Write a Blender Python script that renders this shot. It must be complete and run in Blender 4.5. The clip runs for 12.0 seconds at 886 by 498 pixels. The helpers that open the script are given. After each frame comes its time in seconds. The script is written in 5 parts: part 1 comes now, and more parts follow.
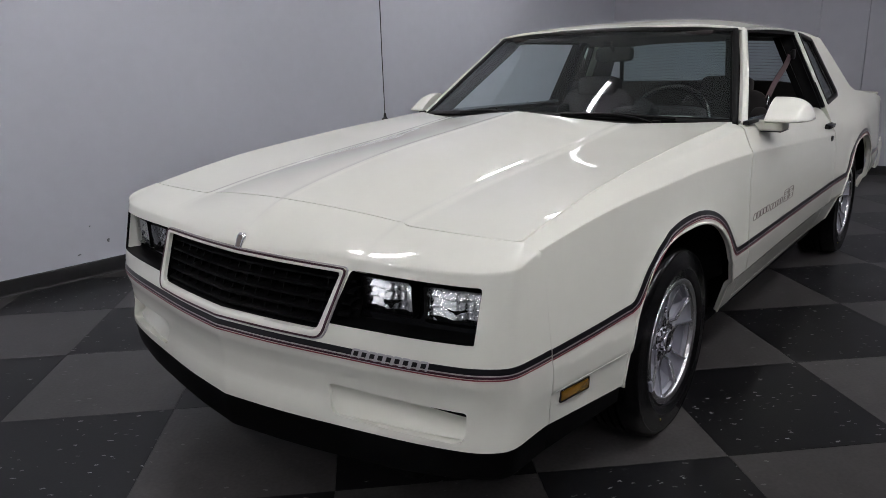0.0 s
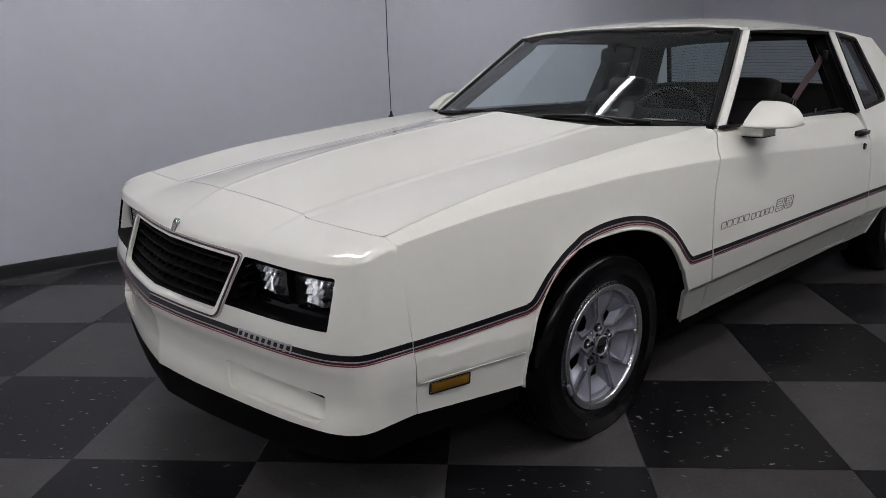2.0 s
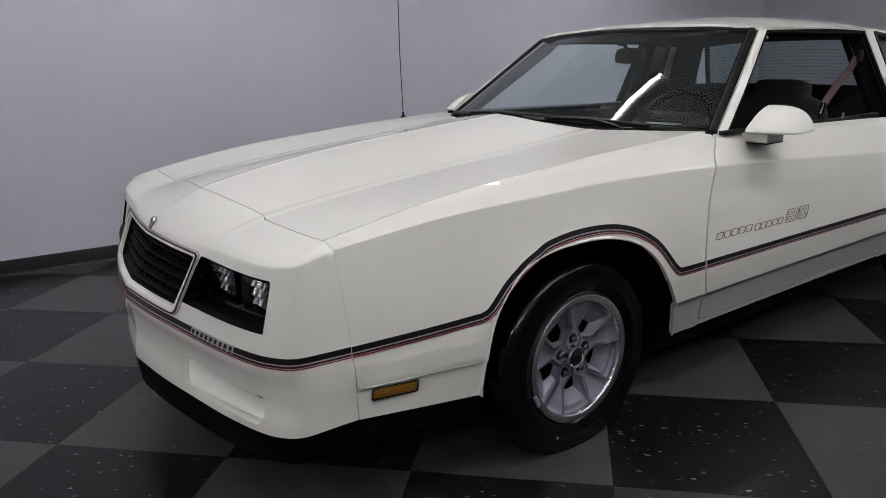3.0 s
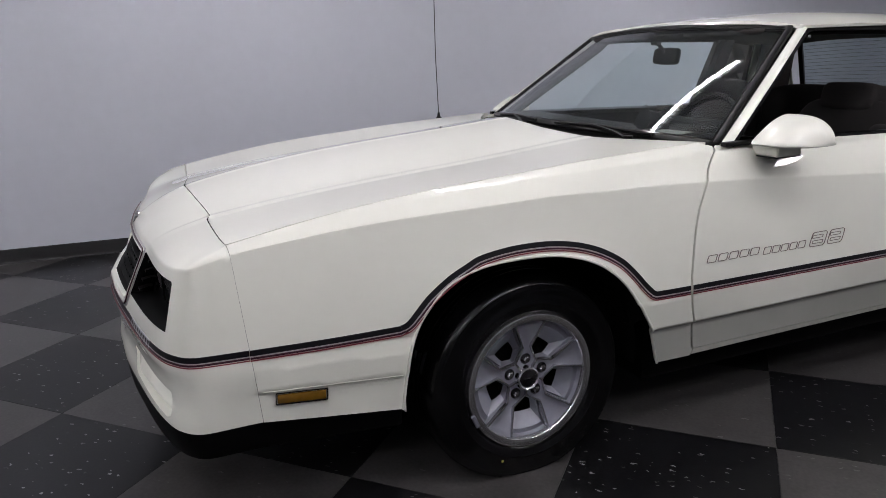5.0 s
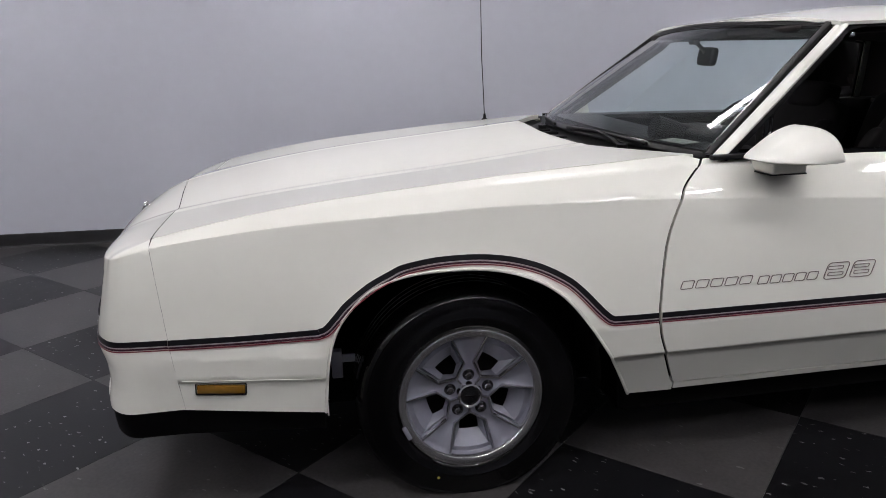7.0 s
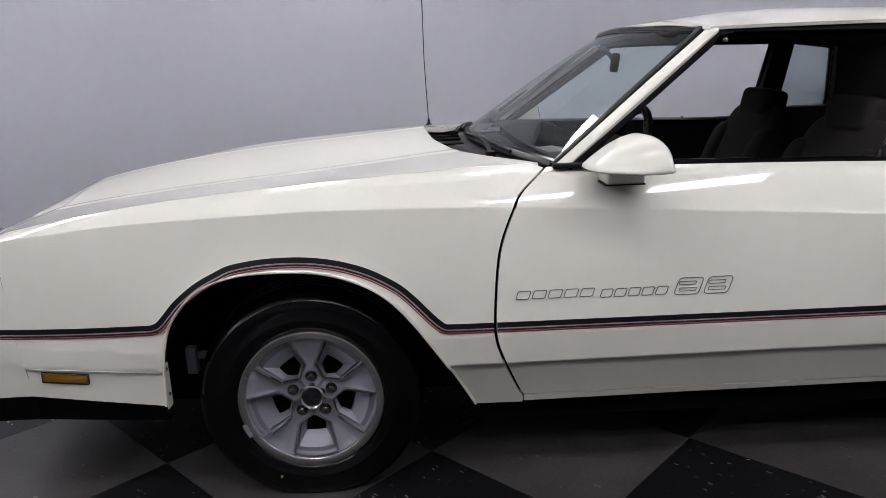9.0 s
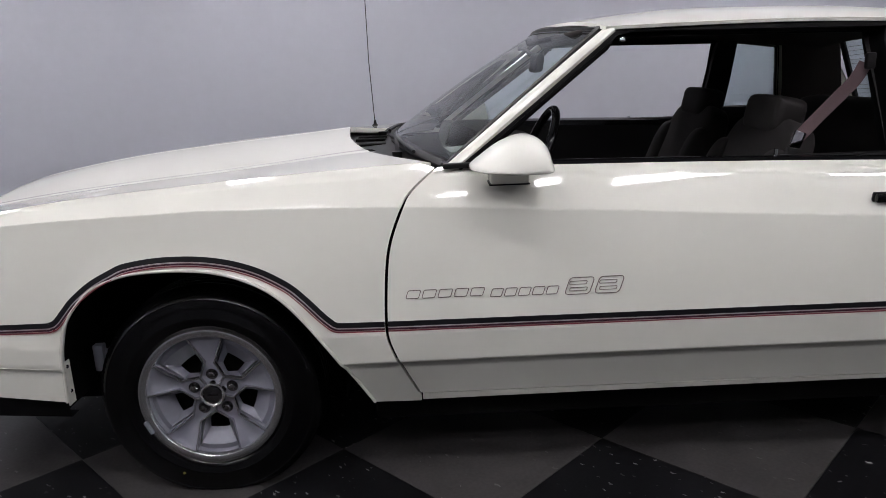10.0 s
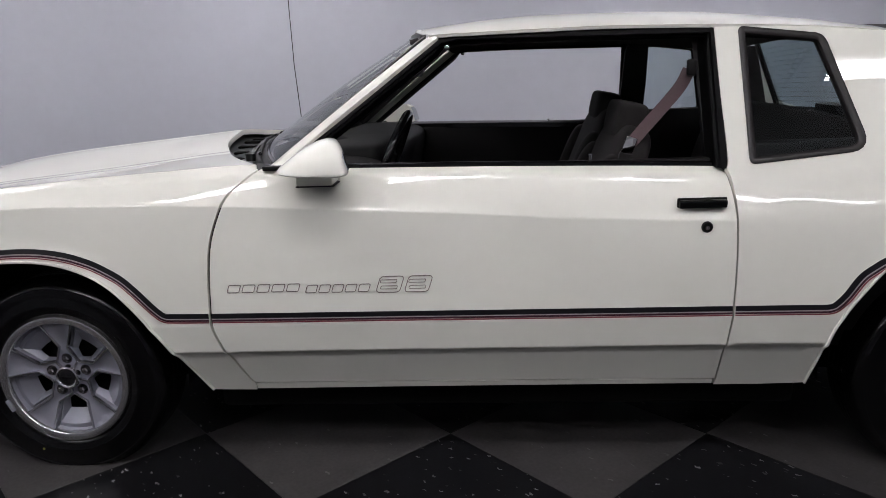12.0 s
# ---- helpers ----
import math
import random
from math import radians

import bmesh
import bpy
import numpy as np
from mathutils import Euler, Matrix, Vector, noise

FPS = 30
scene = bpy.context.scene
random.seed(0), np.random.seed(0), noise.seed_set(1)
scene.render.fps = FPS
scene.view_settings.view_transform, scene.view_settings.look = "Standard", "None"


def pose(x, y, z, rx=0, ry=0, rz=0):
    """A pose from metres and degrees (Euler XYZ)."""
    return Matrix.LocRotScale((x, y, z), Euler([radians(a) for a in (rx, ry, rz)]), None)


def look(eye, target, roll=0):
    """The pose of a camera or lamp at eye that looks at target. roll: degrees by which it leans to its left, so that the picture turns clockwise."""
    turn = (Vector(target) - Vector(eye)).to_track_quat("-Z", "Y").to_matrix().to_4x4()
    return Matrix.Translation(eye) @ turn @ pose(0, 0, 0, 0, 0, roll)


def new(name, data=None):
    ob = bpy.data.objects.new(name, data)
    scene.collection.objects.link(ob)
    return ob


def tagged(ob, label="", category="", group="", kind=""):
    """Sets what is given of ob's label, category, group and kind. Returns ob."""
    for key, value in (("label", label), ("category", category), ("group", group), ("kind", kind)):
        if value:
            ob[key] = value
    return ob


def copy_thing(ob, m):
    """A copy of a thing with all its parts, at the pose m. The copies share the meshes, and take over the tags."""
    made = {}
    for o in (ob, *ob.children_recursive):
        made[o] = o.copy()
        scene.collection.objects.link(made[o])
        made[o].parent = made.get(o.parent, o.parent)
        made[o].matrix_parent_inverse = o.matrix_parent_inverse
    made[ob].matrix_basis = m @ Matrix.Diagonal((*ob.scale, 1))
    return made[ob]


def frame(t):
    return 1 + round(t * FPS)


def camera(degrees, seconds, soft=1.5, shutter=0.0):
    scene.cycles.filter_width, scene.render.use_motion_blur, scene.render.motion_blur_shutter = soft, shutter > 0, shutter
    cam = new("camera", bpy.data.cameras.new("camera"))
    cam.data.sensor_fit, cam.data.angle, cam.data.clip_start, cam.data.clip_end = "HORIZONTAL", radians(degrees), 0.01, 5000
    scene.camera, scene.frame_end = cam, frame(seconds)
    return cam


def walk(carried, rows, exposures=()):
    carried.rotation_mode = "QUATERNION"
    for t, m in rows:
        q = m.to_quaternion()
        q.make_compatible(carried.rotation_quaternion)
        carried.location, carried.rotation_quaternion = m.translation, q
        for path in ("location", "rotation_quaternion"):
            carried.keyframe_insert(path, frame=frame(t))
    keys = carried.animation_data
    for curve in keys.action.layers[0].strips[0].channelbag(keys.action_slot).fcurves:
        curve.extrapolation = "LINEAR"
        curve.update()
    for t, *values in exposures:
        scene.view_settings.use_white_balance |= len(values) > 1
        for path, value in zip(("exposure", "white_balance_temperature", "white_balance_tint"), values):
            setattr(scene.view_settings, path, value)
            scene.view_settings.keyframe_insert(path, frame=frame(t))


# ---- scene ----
cam = camera(64.08, 12.0, soft=0.55)
PATH = [
    (0, (-2.129, -1.679, 1.223), (-0.646, -0.441, 0.704), -1.57),
    (0.5, (-2.062, -1.797, 1.228), (-0.630, -0.502, 0.706), -1.55),
    (1, (-1.979, -1.921, 1.230), (-0.600, -0.570, 0.708), -1.50),
    (1.5, (-1.877, -2.049, 1.226), (-0.559, -0.638, 0.707), -1.46),
    (2, (-1.763, -2.166, 1.222), (-0.517, -0.690, 0.704), -1.35),
    (2.5, (-1.639, -2.258, 1.224), (-0.489, -0.706, 0.706), -1.26),
    (3, (-1.494, -2.332, 1.226), (-0.406, -0.735, 0.708), -1.32),
    (5, (-0.935, -2.565, 1.244), (-0.217, -0.774, 0.719), -1.45),
    (5.5, (-0.774, -2.606, 1.243), (-0.173, -0.772, 0.715), -1.44),
    (6, (-0.608, -2.637, 1.243), (-0.122, -0.770, 0.712), -1.50),
    (6.5, (-0.453, -2.661, 1.246), (-0.089, -0.768, 0.715), -1.52),
    (8.5, (0.182, -2.722, 1.235), (0.270, -0.788, 0.731), -1.55),
    (9, (0.363, -2.747, 1.232), (0.413, -0.812, 0.727), -1.54),
    (9.5, (0.538, -2.753, 1.229), (0.572, -0.818, 0.723), -1.60),
    (10, (0.706, -2.769, 1.222), (0.712, -0.833, 0.721), -1.79),
    (10.5, (0.877, -2.809, 1.245), (0.841, -0.876, 0.731), -1.80),
    (11, (1.051, -2.825, 1.239), (0.969, -0.892, 0.731), -1.95),
    (11.5, (1.222, -2.835, 1.232), (1.101, -0.904, 0.728), -1.84),
    (12, (1.401, -2.837, 1.227), (1.242, -0.907, 0.726), -1.95),
]
EXPOSURES = [(0, -0.22, 6500, 10), (1.5, -0.24, 6500, 10.5), (2.5, -0.27, 6500, 12), (3.2, -0.22, 6500, 12), (5, 0.0, 6500, 12.5), (8.5, 0.02, 6520, 13), (12, 0.02, 6520, 13)]
walk(cam, [(t, look(eye, target, roll)) for t, eye, target, roll in PATH], EXPOSURES)

# ---- world and ceiling lamps ----
world = bpy.data.worlds.new("world")
scene.world = world
world.use_nodes = True
world.node_tree.nodes["Background"].inputs[0].default_value = (0.6, 0.6, 0.66, 1)
world.node_tree.nodes["Background"].inputs[1].default_value = 0.02
LAMP_POWER = 43.0
CEILING = 3.1
# rows of ceiling lamps: x, y, length, tubes
LAMPS = [(-5.9, -3.4, 2.4, 3), (-2.8, -4.0, 2.4, 3), (0.4, -3.3, 2.4, 2), (3.6, -4.0, 2.4, 2)]
LAMPS += [(x, y, 0.8, 4) for x, y in ((-5.0, -1.9), (-3.4, -1.8), (-1.8, -2.0), (-0.3, -1.75), (1.2, -2.05), (2.3, -2.2), (3.75, -2.2))]
LAMPS += [(x, 1.45, 1.2, 4) for x in (-5.2, -2.9, -0.4, 3.0)] + [(-4.9, -0.1, 1.2, 3)]


# ---- materials ----
def material(name, base, rough=0.5, metal=0.0, vary=0.06, scale=6.0, fine=60.0, bump=0.0, bump_scale=200.0, coat=0.0, rough_vary=0.0, spec=0.5, objects=False):
    """A surface with two scales of variation in its colour, uneven gloss and fine relief."""
    m = bpy.data.materials.new(name)
    m.use_nodes = True
    nt = m.node_tree
    bsdf = nt.nodes["Principled BSDF"]
    bsdf.inputs["Roughness"].default_value = rough
    bsdf.inputs["Metallic"].default_value = metal
    bsdf.inputs["Specular IOR Level"].default_value = spec
    bsdf.inputs["Coat Weight"].default_value = coat
    bsdf.inputs["Coat Roughness"].default_value = 0.02
    co = nt.nodes.new("ShaderNodeTexCoord")
    n1 = nt.nodes.new("ShaderNodeTexNoise")
    n1.inputs["Scale"].default_value, n1.inputs["Detail"].default_value = scale, 3
    n2 = nt.nodes.new("ShaderNodeTexNoise")
    n2.inputs["Scale"].default_value, n2.inputs["Detail"].default_value = fine, 4
    for n in (n1, n2):
        nt.links.new(co.outputs["Object"], n.inputs["Vector"])
    add = nt.nodes.new("ShaderNodeMath")
    add.operation = "ADD"
    nt.links.new(n1.outputs["Fac"], add.inputs[0])
    nt.links.new(n2.outputs["Fac"], add.inputs[1])
    ramp = nt.nodes.new("ShaderNodeMapRange")
    ramp.inputs["From Min"].default_value, ramp.inputs["From Max"].default_value = 0.6, 1.4
    ramp.inputs["To Min"].default_value, ramp.inputs["To Max"].default_value = 1 - vary, 1 + vary
    nt.links.new(add.outputs[0], ramp.inputs["Value"])
    mul = nt.nodes.new("ShaderNodeVectorMath")
    mul.operation = "SCALE"
    mul.inputs[0].default_value = base[:3]
    nt.links.new(ramp.outputs[0], mul.inputs["Scale"])
    nt.links.new(mul.outputs[0], bsdf.inputs["Base Color"])
    if rough_vary:
        rr = nt.nodes.new("ShaderNodeMapRange")
        rr.inputs["From Min"].default_value, rr.inputs["From Max"].default_value = 0.3, 0.7
        rr.inputs["To Min"].default_value, rr.inputs["To Max"].default_value = max(0.02, rough - rough_vary), rough + rough_vary
        nt.links.new(n1.outputs["Fac"], rr.inputs["Value"])
        nt.links.new(rr.outputs[0], bsdf.inputs["Roughness"])
    if bump:
        n3 = nt.nodes.new("ShaderNodeTexNoise")
        n3.inputs["Scale"].default_value, n3.inputs["Detail"].default_value = bump_scale, 2
        nt.links.new(co.outputs["Object"], n3.inputs["Vector"])
        b = nt.nodes.new("ShaderNodeBump")
        b.inputs["Strength"].default_value, b.inputs["Distance"].default_value = bump, 0.002
        nt.links.new(n3.outputs["Fac"], b.inputs["Height"])
        nt.links.new(b.outputs[0], bsdf.inputs["Normal"])
    return m


def glass(name, tint, rough=0.0, clear=0.9, ior=1.5, dust_veil=0.0):
    """Thin tinted pane: see-through filter mixed with a mirror gloss by Fresnel."""
    m = bpy.data.materials.new(name)
    m.use_nodes = True
    nt = m.node_tree
    nt.nodes.remove(nt.nodes["Principled BSDF"])
    out = nt.nodes["Material Output"]
    tr = nt.nodes.new("ShaderNodeBsdfTransparent")
    tr.inputs[0].default_value = (*[c * clear for c in tint], 1)
    gl = nt.nodes.new("ShaderNodeBsdfGlossy")
    gl.inputs["Roughness"].default_value = rough
    gl.inputs["Color"].default_value = (1, 1, 1, 1)
    fr = nt.nodes.new("ShaderNodeFresnel")
    fr.inputs["IOR"].default_value = ior
    mix = nt.nodes.new("ShaderNodeMixShader")
    nt.links.new(fr.outputs[0], mix.inputs[0])
    nt.links.new(tr.outputs[0], mix.inputs[1])
    nt.links.new(gl.outputs[0], mix.inputs[2])
    last = mix
    if dust_veil:                                           # pale diffuse film: dust plus a veil standing in for the wall's reflection
        df = nt.nodes.new("ShaderNodeBsdfDiffuse")
        df.inputs["Color"].default_value = (0.62, 0.70, 0.72, 1)
        last = nt.nodes.new("ShaderNodeMixShader")
        last.inputs[0].default_value = dust_veil
        nt.links.new(mix.outputs[0], last.inputs[1])
        nt.links.new(df.outputs[0], last.inputs[2])
    nt.links.new(last.outputs[0], out.inputs[0])
    return m


def emitter(name, colour, strength):
    m = bpy.data.materials.new(name)
    m.use_nodes = True
    b = m.node_tree.nodes["Principled BSDF"]
    b.inputs["Base Color"].default_value = (*colour, 1)
    b.inputs["Emission Color"].default_value = (*colour, 1)
    b.inputs["Emission Strength"].default_value = strength
    return m


def speckled(name, base, fleck, amount, rough, spec):
    """Vinyl tile: mottled ground with pale chips and scuffs; each tile differs a little."""
    m = material(name, base, rough=rough, vary=0.36, scale=7.0, fine=80.0, bump=0.05, bump_scale=120.0, rough_vary=0.015, spec=spec)
    nt = m.node_tree
    bsdf = nt.nodes["Principled BSDF"]
    old = bsdf.inputs["Base Color"].links[0].from_socket
    co = nt.nodes.new("ShaderNodeTexCoord")
    info = nt.nodes.new("ShaderNodeObjectInfo")
    shift = nt.nodes.new("ShaderNodeVectorMath")
    shift.operation = "ADD"
    scl = nt.nodes.new("ShaderNodeMath")
    scl.operation = "MULTIPLY"
    scl.inputs[1].default_value = 37.0
    nt.links.new(info.outputs["Random"], scl.inputs[0])
    nt.links.new(co.outputs["Object"], shift.inputs[0])
    nt.links.new(scl.outputs[0], shift.inputs[1])
    bend = nt.nodes.new("ShaderNodeTexNoise")          # ragged outline of the chips
    bend.inputs["Scale"].default_value, bend.inputs["Detail"].default_value = 70.0, 3
    nt.links.new(shift.outputs[0], bend.inputs["Vector"])
    ragged = nt.nodes.new("ShaderNodeVectorMath")
    ragged.operation = "MULTIPLY_ADD"
    ragged.inputs[1].default_value = (0.022, 0.022, 0.0)
    nt.links.new(bend.outputs["Color"], ragged.inputs[0])
    nt.links.new(shift.outputs[0], ragged.inputs[2])
    long = nt.nodes.new("ShaderNodeVectorMath")
    long.operation = "MULTIPLY"
    long.inputs[1].default_value = (0.62, 1.7, 1.0)
    nt.links.new(ragged.outputs[0], long.inputs[0])
    vo = nt.nodes.new("ShaderNodeTexVoronoi")
    vo.inputs["Scale"].default_value = 42.0
    nt.links.new(long.outputs[0], vo.inputs["Vector"])
    sep = nt.nodes.new("ShaderNodeSeparateColor")
    nt.links.new(vo.outputs["Color"], sep.inputs[0])
    size = nt.nodes.new("ShaderNodeMapRange")          # few cells carry a chip, of uneven size
    size.inputs["From Min"].default_value, size.inputs["From Max"].default_value = 1.0 - amount, 1.0
    size.inputs["To Min"].default_value, size.inputs["To Max"].default_value = 0.0, 0.27
    nt.links.new(sep.outputs[0], size.inputs["Value"])
    less = nt.nodes.new("ShaderNodeMath")
    less.operation = "LESS_THAN"
    nt.links.new(vo.outputs["Distance"], less.inputs[0])
    nt.links.new(size.outputs[0], less.inputs[1])
    tone = nt.nodes.new("ShaderNodeMapRange")
    tone.inputs["To Min"].default_value, tone.inputs["To Max"].default_value = 0.85, 1.15
    nt.links.new(info.outputs["Random"], tone.inputs["Value"])
    vm = nt.nodes.new("ShaderNodeVectorMath")
    vm.operation = "SCALE"
    nt.links.new(old, vm.inputs[0])
    nt.links.new(tone.outputs[0], vm.inputs["Scale"])
    mix = nt.nodes.new("ShaderNodeMix")
    mix.data_type = "RGBA"
    pale = nt.nodes.new("ShaderNodeMath")              # chips differ in paleness
    pale.operation = "MULTIPLY"
    nt.links.new(less.outputs[0], pale.inputs[0])
    nt.links.new(sep.outputs[1], pale.inputs[1])
    nt.links.new(pale.outputs[0], mix.inputs[0])
    nt.links.new(vm.outputs[0], mix.inputs[6])
    mix.inputs[7].default_value = (*fleck, 1)
    nt.links.new(mix.outputs[2], bsdf.inputs["Base Color"])
    return m


PAINT = material("white_paint", (0.802, 0.800, 0.728), rough=0.55, vary=0.012, scale=2.0, fine=30.0, coat=1.0, bump=0.008, bump_scale=320.0, spec=0.1)
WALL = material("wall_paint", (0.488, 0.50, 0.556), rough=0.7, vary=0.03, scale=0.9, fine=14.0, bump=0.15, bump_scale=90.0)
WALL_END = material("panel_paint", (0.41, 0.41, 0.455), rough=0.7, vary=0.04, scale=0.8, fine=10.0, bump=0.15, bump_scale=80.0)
CEIL = material("ceiling_paint", (0.55, 0.55, 0.57), rough=0.85, vary=0.04)
BASE = material("black_rubber_base", (0.009, 0.009, 0.010), rough=0.4, vary=0.2, scale=4.0, bump=0.05, spec=0.3)
SCUFF = material("rubber_scuff", (0.12, 0.12, 0.13), rough=0.8, vary=0.3, scale=60.0)
PAPER = material("dull_paper", (0.22, 0.22, 0.20), rough=0.8, vary=0.08)
GROUT = material("floor_slab", (0.03, 0.03, 0.03), rough=0.9, vary=0.2)
GRILLE_K = material("matt_black_grille", (0.0016, 0.0016, 0.0018), rough=0.6, vary=0.2, spec=0.08)
TILE_D = speckled("charcoal_tile", (0.0058, 0.0057, 0.0066), (0.34, 0.33, 0.33), 0.62, 0.30, 0.20)
TILE_L = speckled("grey_tile", (0.044, 0.041, 0.041), (0.14, 0.135, 0.135), 0.22, 0.32, 0.28)
BLACK = material("black_trim", (0.004, 0.004, 0.0043), rough=0.42, vary=0.15, scale=8.0, bump=0.03, bump_scale=400.0, spec=0.25)
GLOSSBLACK = material("gloss_black", (0.004, 0.004, 0.0045), rough=0.12, vary=0.1, coat=0.15, spec=0.3)
UNDER = material("underbody_black", (0.002, 0.002, 0.002), rough=0.8, vary=0.3, scale=8.0, spec=0.1)
RUBBER = material("tyre_rubber", (0.0016, 0.0016, 0.0018), rough=0.17, vary=0.2, scale=12.0, fine=90.0, bump=0.04, bump_scale=260.0, rough_vary=0.05, spec=0.28)
ALLOY = material("silver_wheel_paint", (0.205, 0.207, 0.248), rough=0.38, metal=0.25, vary=0.05, scale=14.0, bump=0.03, bump_scale=500.0)
SEAL = material("matt_seal_rubber", (0.002, 0.002, 0.0022), rough=0.5, vary=0.15, scale=8.0, spec=0.06)
RIDGE = material("worn_ridge_alloy", (0.46, 0.46, 0.49), rough=0.22, metal=0.95, vary=0.08, scale=30.0, bump=0.03, bump_scale=600.0)
FRAME = material("brown_black_moulding", (0.008, 0.0066, 0.007), rough=0.45, vary=0.12, scale=9.0, spec=0.3)
POLISH = material("machined_alloy", (0.58, 0.58, 0.59), rough=0.22, metal=0.95, vary=0.08, scale=30.0, bump=0.04, bump_scale=600.0)
CHROME = material("chrome", (0.82, 0.82, 0.83), rough=0.06, metal=1.0, vary=0.04)
DARKCHROME = material("smoked_chrome", (0.16, 0.16, 0.17), rough=0.18, metal=1.0, vary=0.06)
STRIPE_K = material("black_stripe", (0.008, 0.0075, 0.010), rough=0.3, vary=0.1, spec=0.35)
STRIPE_R = material("maroon_stripe", (0.24, 0.045, 0.06), rough=0.35, vary=0.1, coat=0.5)
STRIPE_M = material("dark_maroon_stripe", (0.05, 0.016, 0.026), rough=0.35, vary=0.1, spec=0.35)
STRIPE_S = material("silver_stripe", (0.42, 0.40, 0.41), rough=0.35, vary=0.06, coat=0.4)
LETTER = material("silver_letter", (0.46, 0.46, 0.48), rough=0.35, metal=0.2, vary=0.05)
OUTLINE = material("decal_outline", (0.17, 0.14, 0.13), rough=0.5, vary=0.08)
AMBER = material("amber_lens", (0.17, 0.085, 0.009), rough=0.18, vary=0.12, scale=40.0, coat=0.6, bump=0.2, bump_scale=180.0)
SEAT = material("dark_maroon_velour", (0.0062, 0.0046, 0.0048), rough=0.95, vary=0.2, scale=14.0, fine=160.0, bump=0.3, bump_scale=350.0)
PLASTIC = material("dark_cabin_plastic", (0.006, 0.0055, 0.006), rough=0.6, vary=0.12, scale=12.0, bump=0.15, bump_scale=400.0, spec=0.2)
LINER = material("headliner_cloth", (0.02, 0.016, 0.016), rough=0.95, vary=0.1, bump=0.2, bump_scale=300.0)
BELT = material("maroon_webbing", (0.080, 0.050, 0.055), rough=0.8, vary=0.12, fine=200.0, bump=0.2, bump_scale=700.0)
DARKGLASS = material("mirror_glass", (0.6, 0.62, 0.62), rough=0.03, metal=1.0, vary=0.01)
WS_GLASS = glass("windscreen_glass", (0.86, 1.0, 1.0), clear=1.0, ior=1.52, dust_veil=0.012)
Q_GLASS = glass("tinted_glass", (0.70, 0.79, 0.81), clear=0.82)
LENS = glass("headlamp_lens", (0.95, 0.96, 0.97), rough=0.05, clear=0.92)
REFLECTOR = material("fluted_reflector", (0.90, 0.91, 0.93), rough=0.22, metal=1.0, vary=0.05, scale=20.0, bump=0.8, bump_scale=80.0)
MARK = material("yellow_dot", (0.32, 0.30, 0.06), rough=0.6, vary=0.1)
NUT = material("dull_steel_nut", (0.30, 0.29, 0.30), rough=0.2, metal=1.0, vary=0.1, scale=60.0)
TUBE = emitter("lit_tube", (0.985, 0.972, 0.992), LAMP_POWER)
FIXTURE = material("white_enamel", (0.75, 0.75, 0.75), rough=0.4, vary=0.03)


# ---- building tools ----
def part(name, me, mat, parent=None, label=""):
    """Links a mesh as one object under a thing or a part."""
    ob = new(name, me)
    if mat is not None and not me.materials:
        me.materials.append(mat)
    if parent is not None:
        ob.parent = parent
    if label:
        ob["label"] = label
    return ob


def sm(x, pts):
    """Smooth monotone curve through (x, y) points."""
    x = np.asarray(x, float)
    px = np.array([p[0] for p in pts], float)
    py = np.array([p[1] for p in pts], float)
    h = np.diff(px)
    d = np.diff(py) / h
    m = np.zeros(len(px))
    m[0], m[-1] = d[0], d[-1]
    for i in range(1, len(px) - 1):
        if d[i - 1] * d[i] > 0:
            w1, w2 = 2 * h[i] + h[i - 1], h[i] + 2 * h[i - 1]
            m[i] = (w1 + w2) / (w1 / d[i - 1] + w2 / d[i])
    xc = np.clip(x, px[0], px[-1])
    i = np.clip(np.searchsorted(px, xc) - 1, 0, len(h) - 1)
    t = (xc - px[i]) / h[i]
    y = (py[i] * (1 + 2 * t) * (1 - t) ** 2 + h[i] * m[i] * t * (1 - t) ** 2 + py[i + 1] * t * t * (3 - 2 * t) + h[i] * m[i + 1] * t * t * (t - 1))
    return y + np.where(x < px[0], (x - px[0]) * m[0], 0) + np.where(x > px[-1], (x - px[-1]) * m[-1], 0)


def spline(pts, n=12, closed=False):
    """Catmull-Rom points through pts."""
    p = np.array(pts, float)
    k = len(p)
    out = []
    for i in range(k if closed else k - 1):
        a, b, c, d = (p[(i - 1) % k], p[i], p[(i + 1) % k], p[(i + 2) % k]) if closed else (p[max(i - 1, 0)], p[i], p[i + 1], p[min(i + 2, k - 1)])
        for j in range(n):
            t = j / n
            out.append(0.5 * (2 * b + (c - a) * t + (2 * a - 5 * b + 4 * c - d) * t * t + (3 * b - a - 3 * c + d) * t ** 3))
    if not closed:
        out.append(p[-1])
    return np.array(out)


def rounded(poly, r, n=5):
    """A polygon with its corners rounded; r one radius or one for each corner."""
    p = [np.array(q, float) for q in poly]
    k = len(p)
    rs = r if isinstance(r, (list, tuple)) else [r] * k
    out = []
    for i in range(k):
        a, b, c = p[i - 1], p[i], p[(i + 1) % k]
        if rs[i] <= 0:
            out.append(b)
            continue
        u, v = a - b, c - b
        ru, rv = min(rs[i], np.linalg.norm(u) * 0.48), min(rs[i], np.linalg.norm(v) * 0.48)
        s, e = b + u / np.linalg.norm(u) * ru, b + v / np.linalg.norm(v) * rv
        for j in range(n + 1):
            t = j / n
            out.append(s * (1 - t) ** 2 + 2 * b * t * (1 - t) + e * t * t)
    return np.array(out)


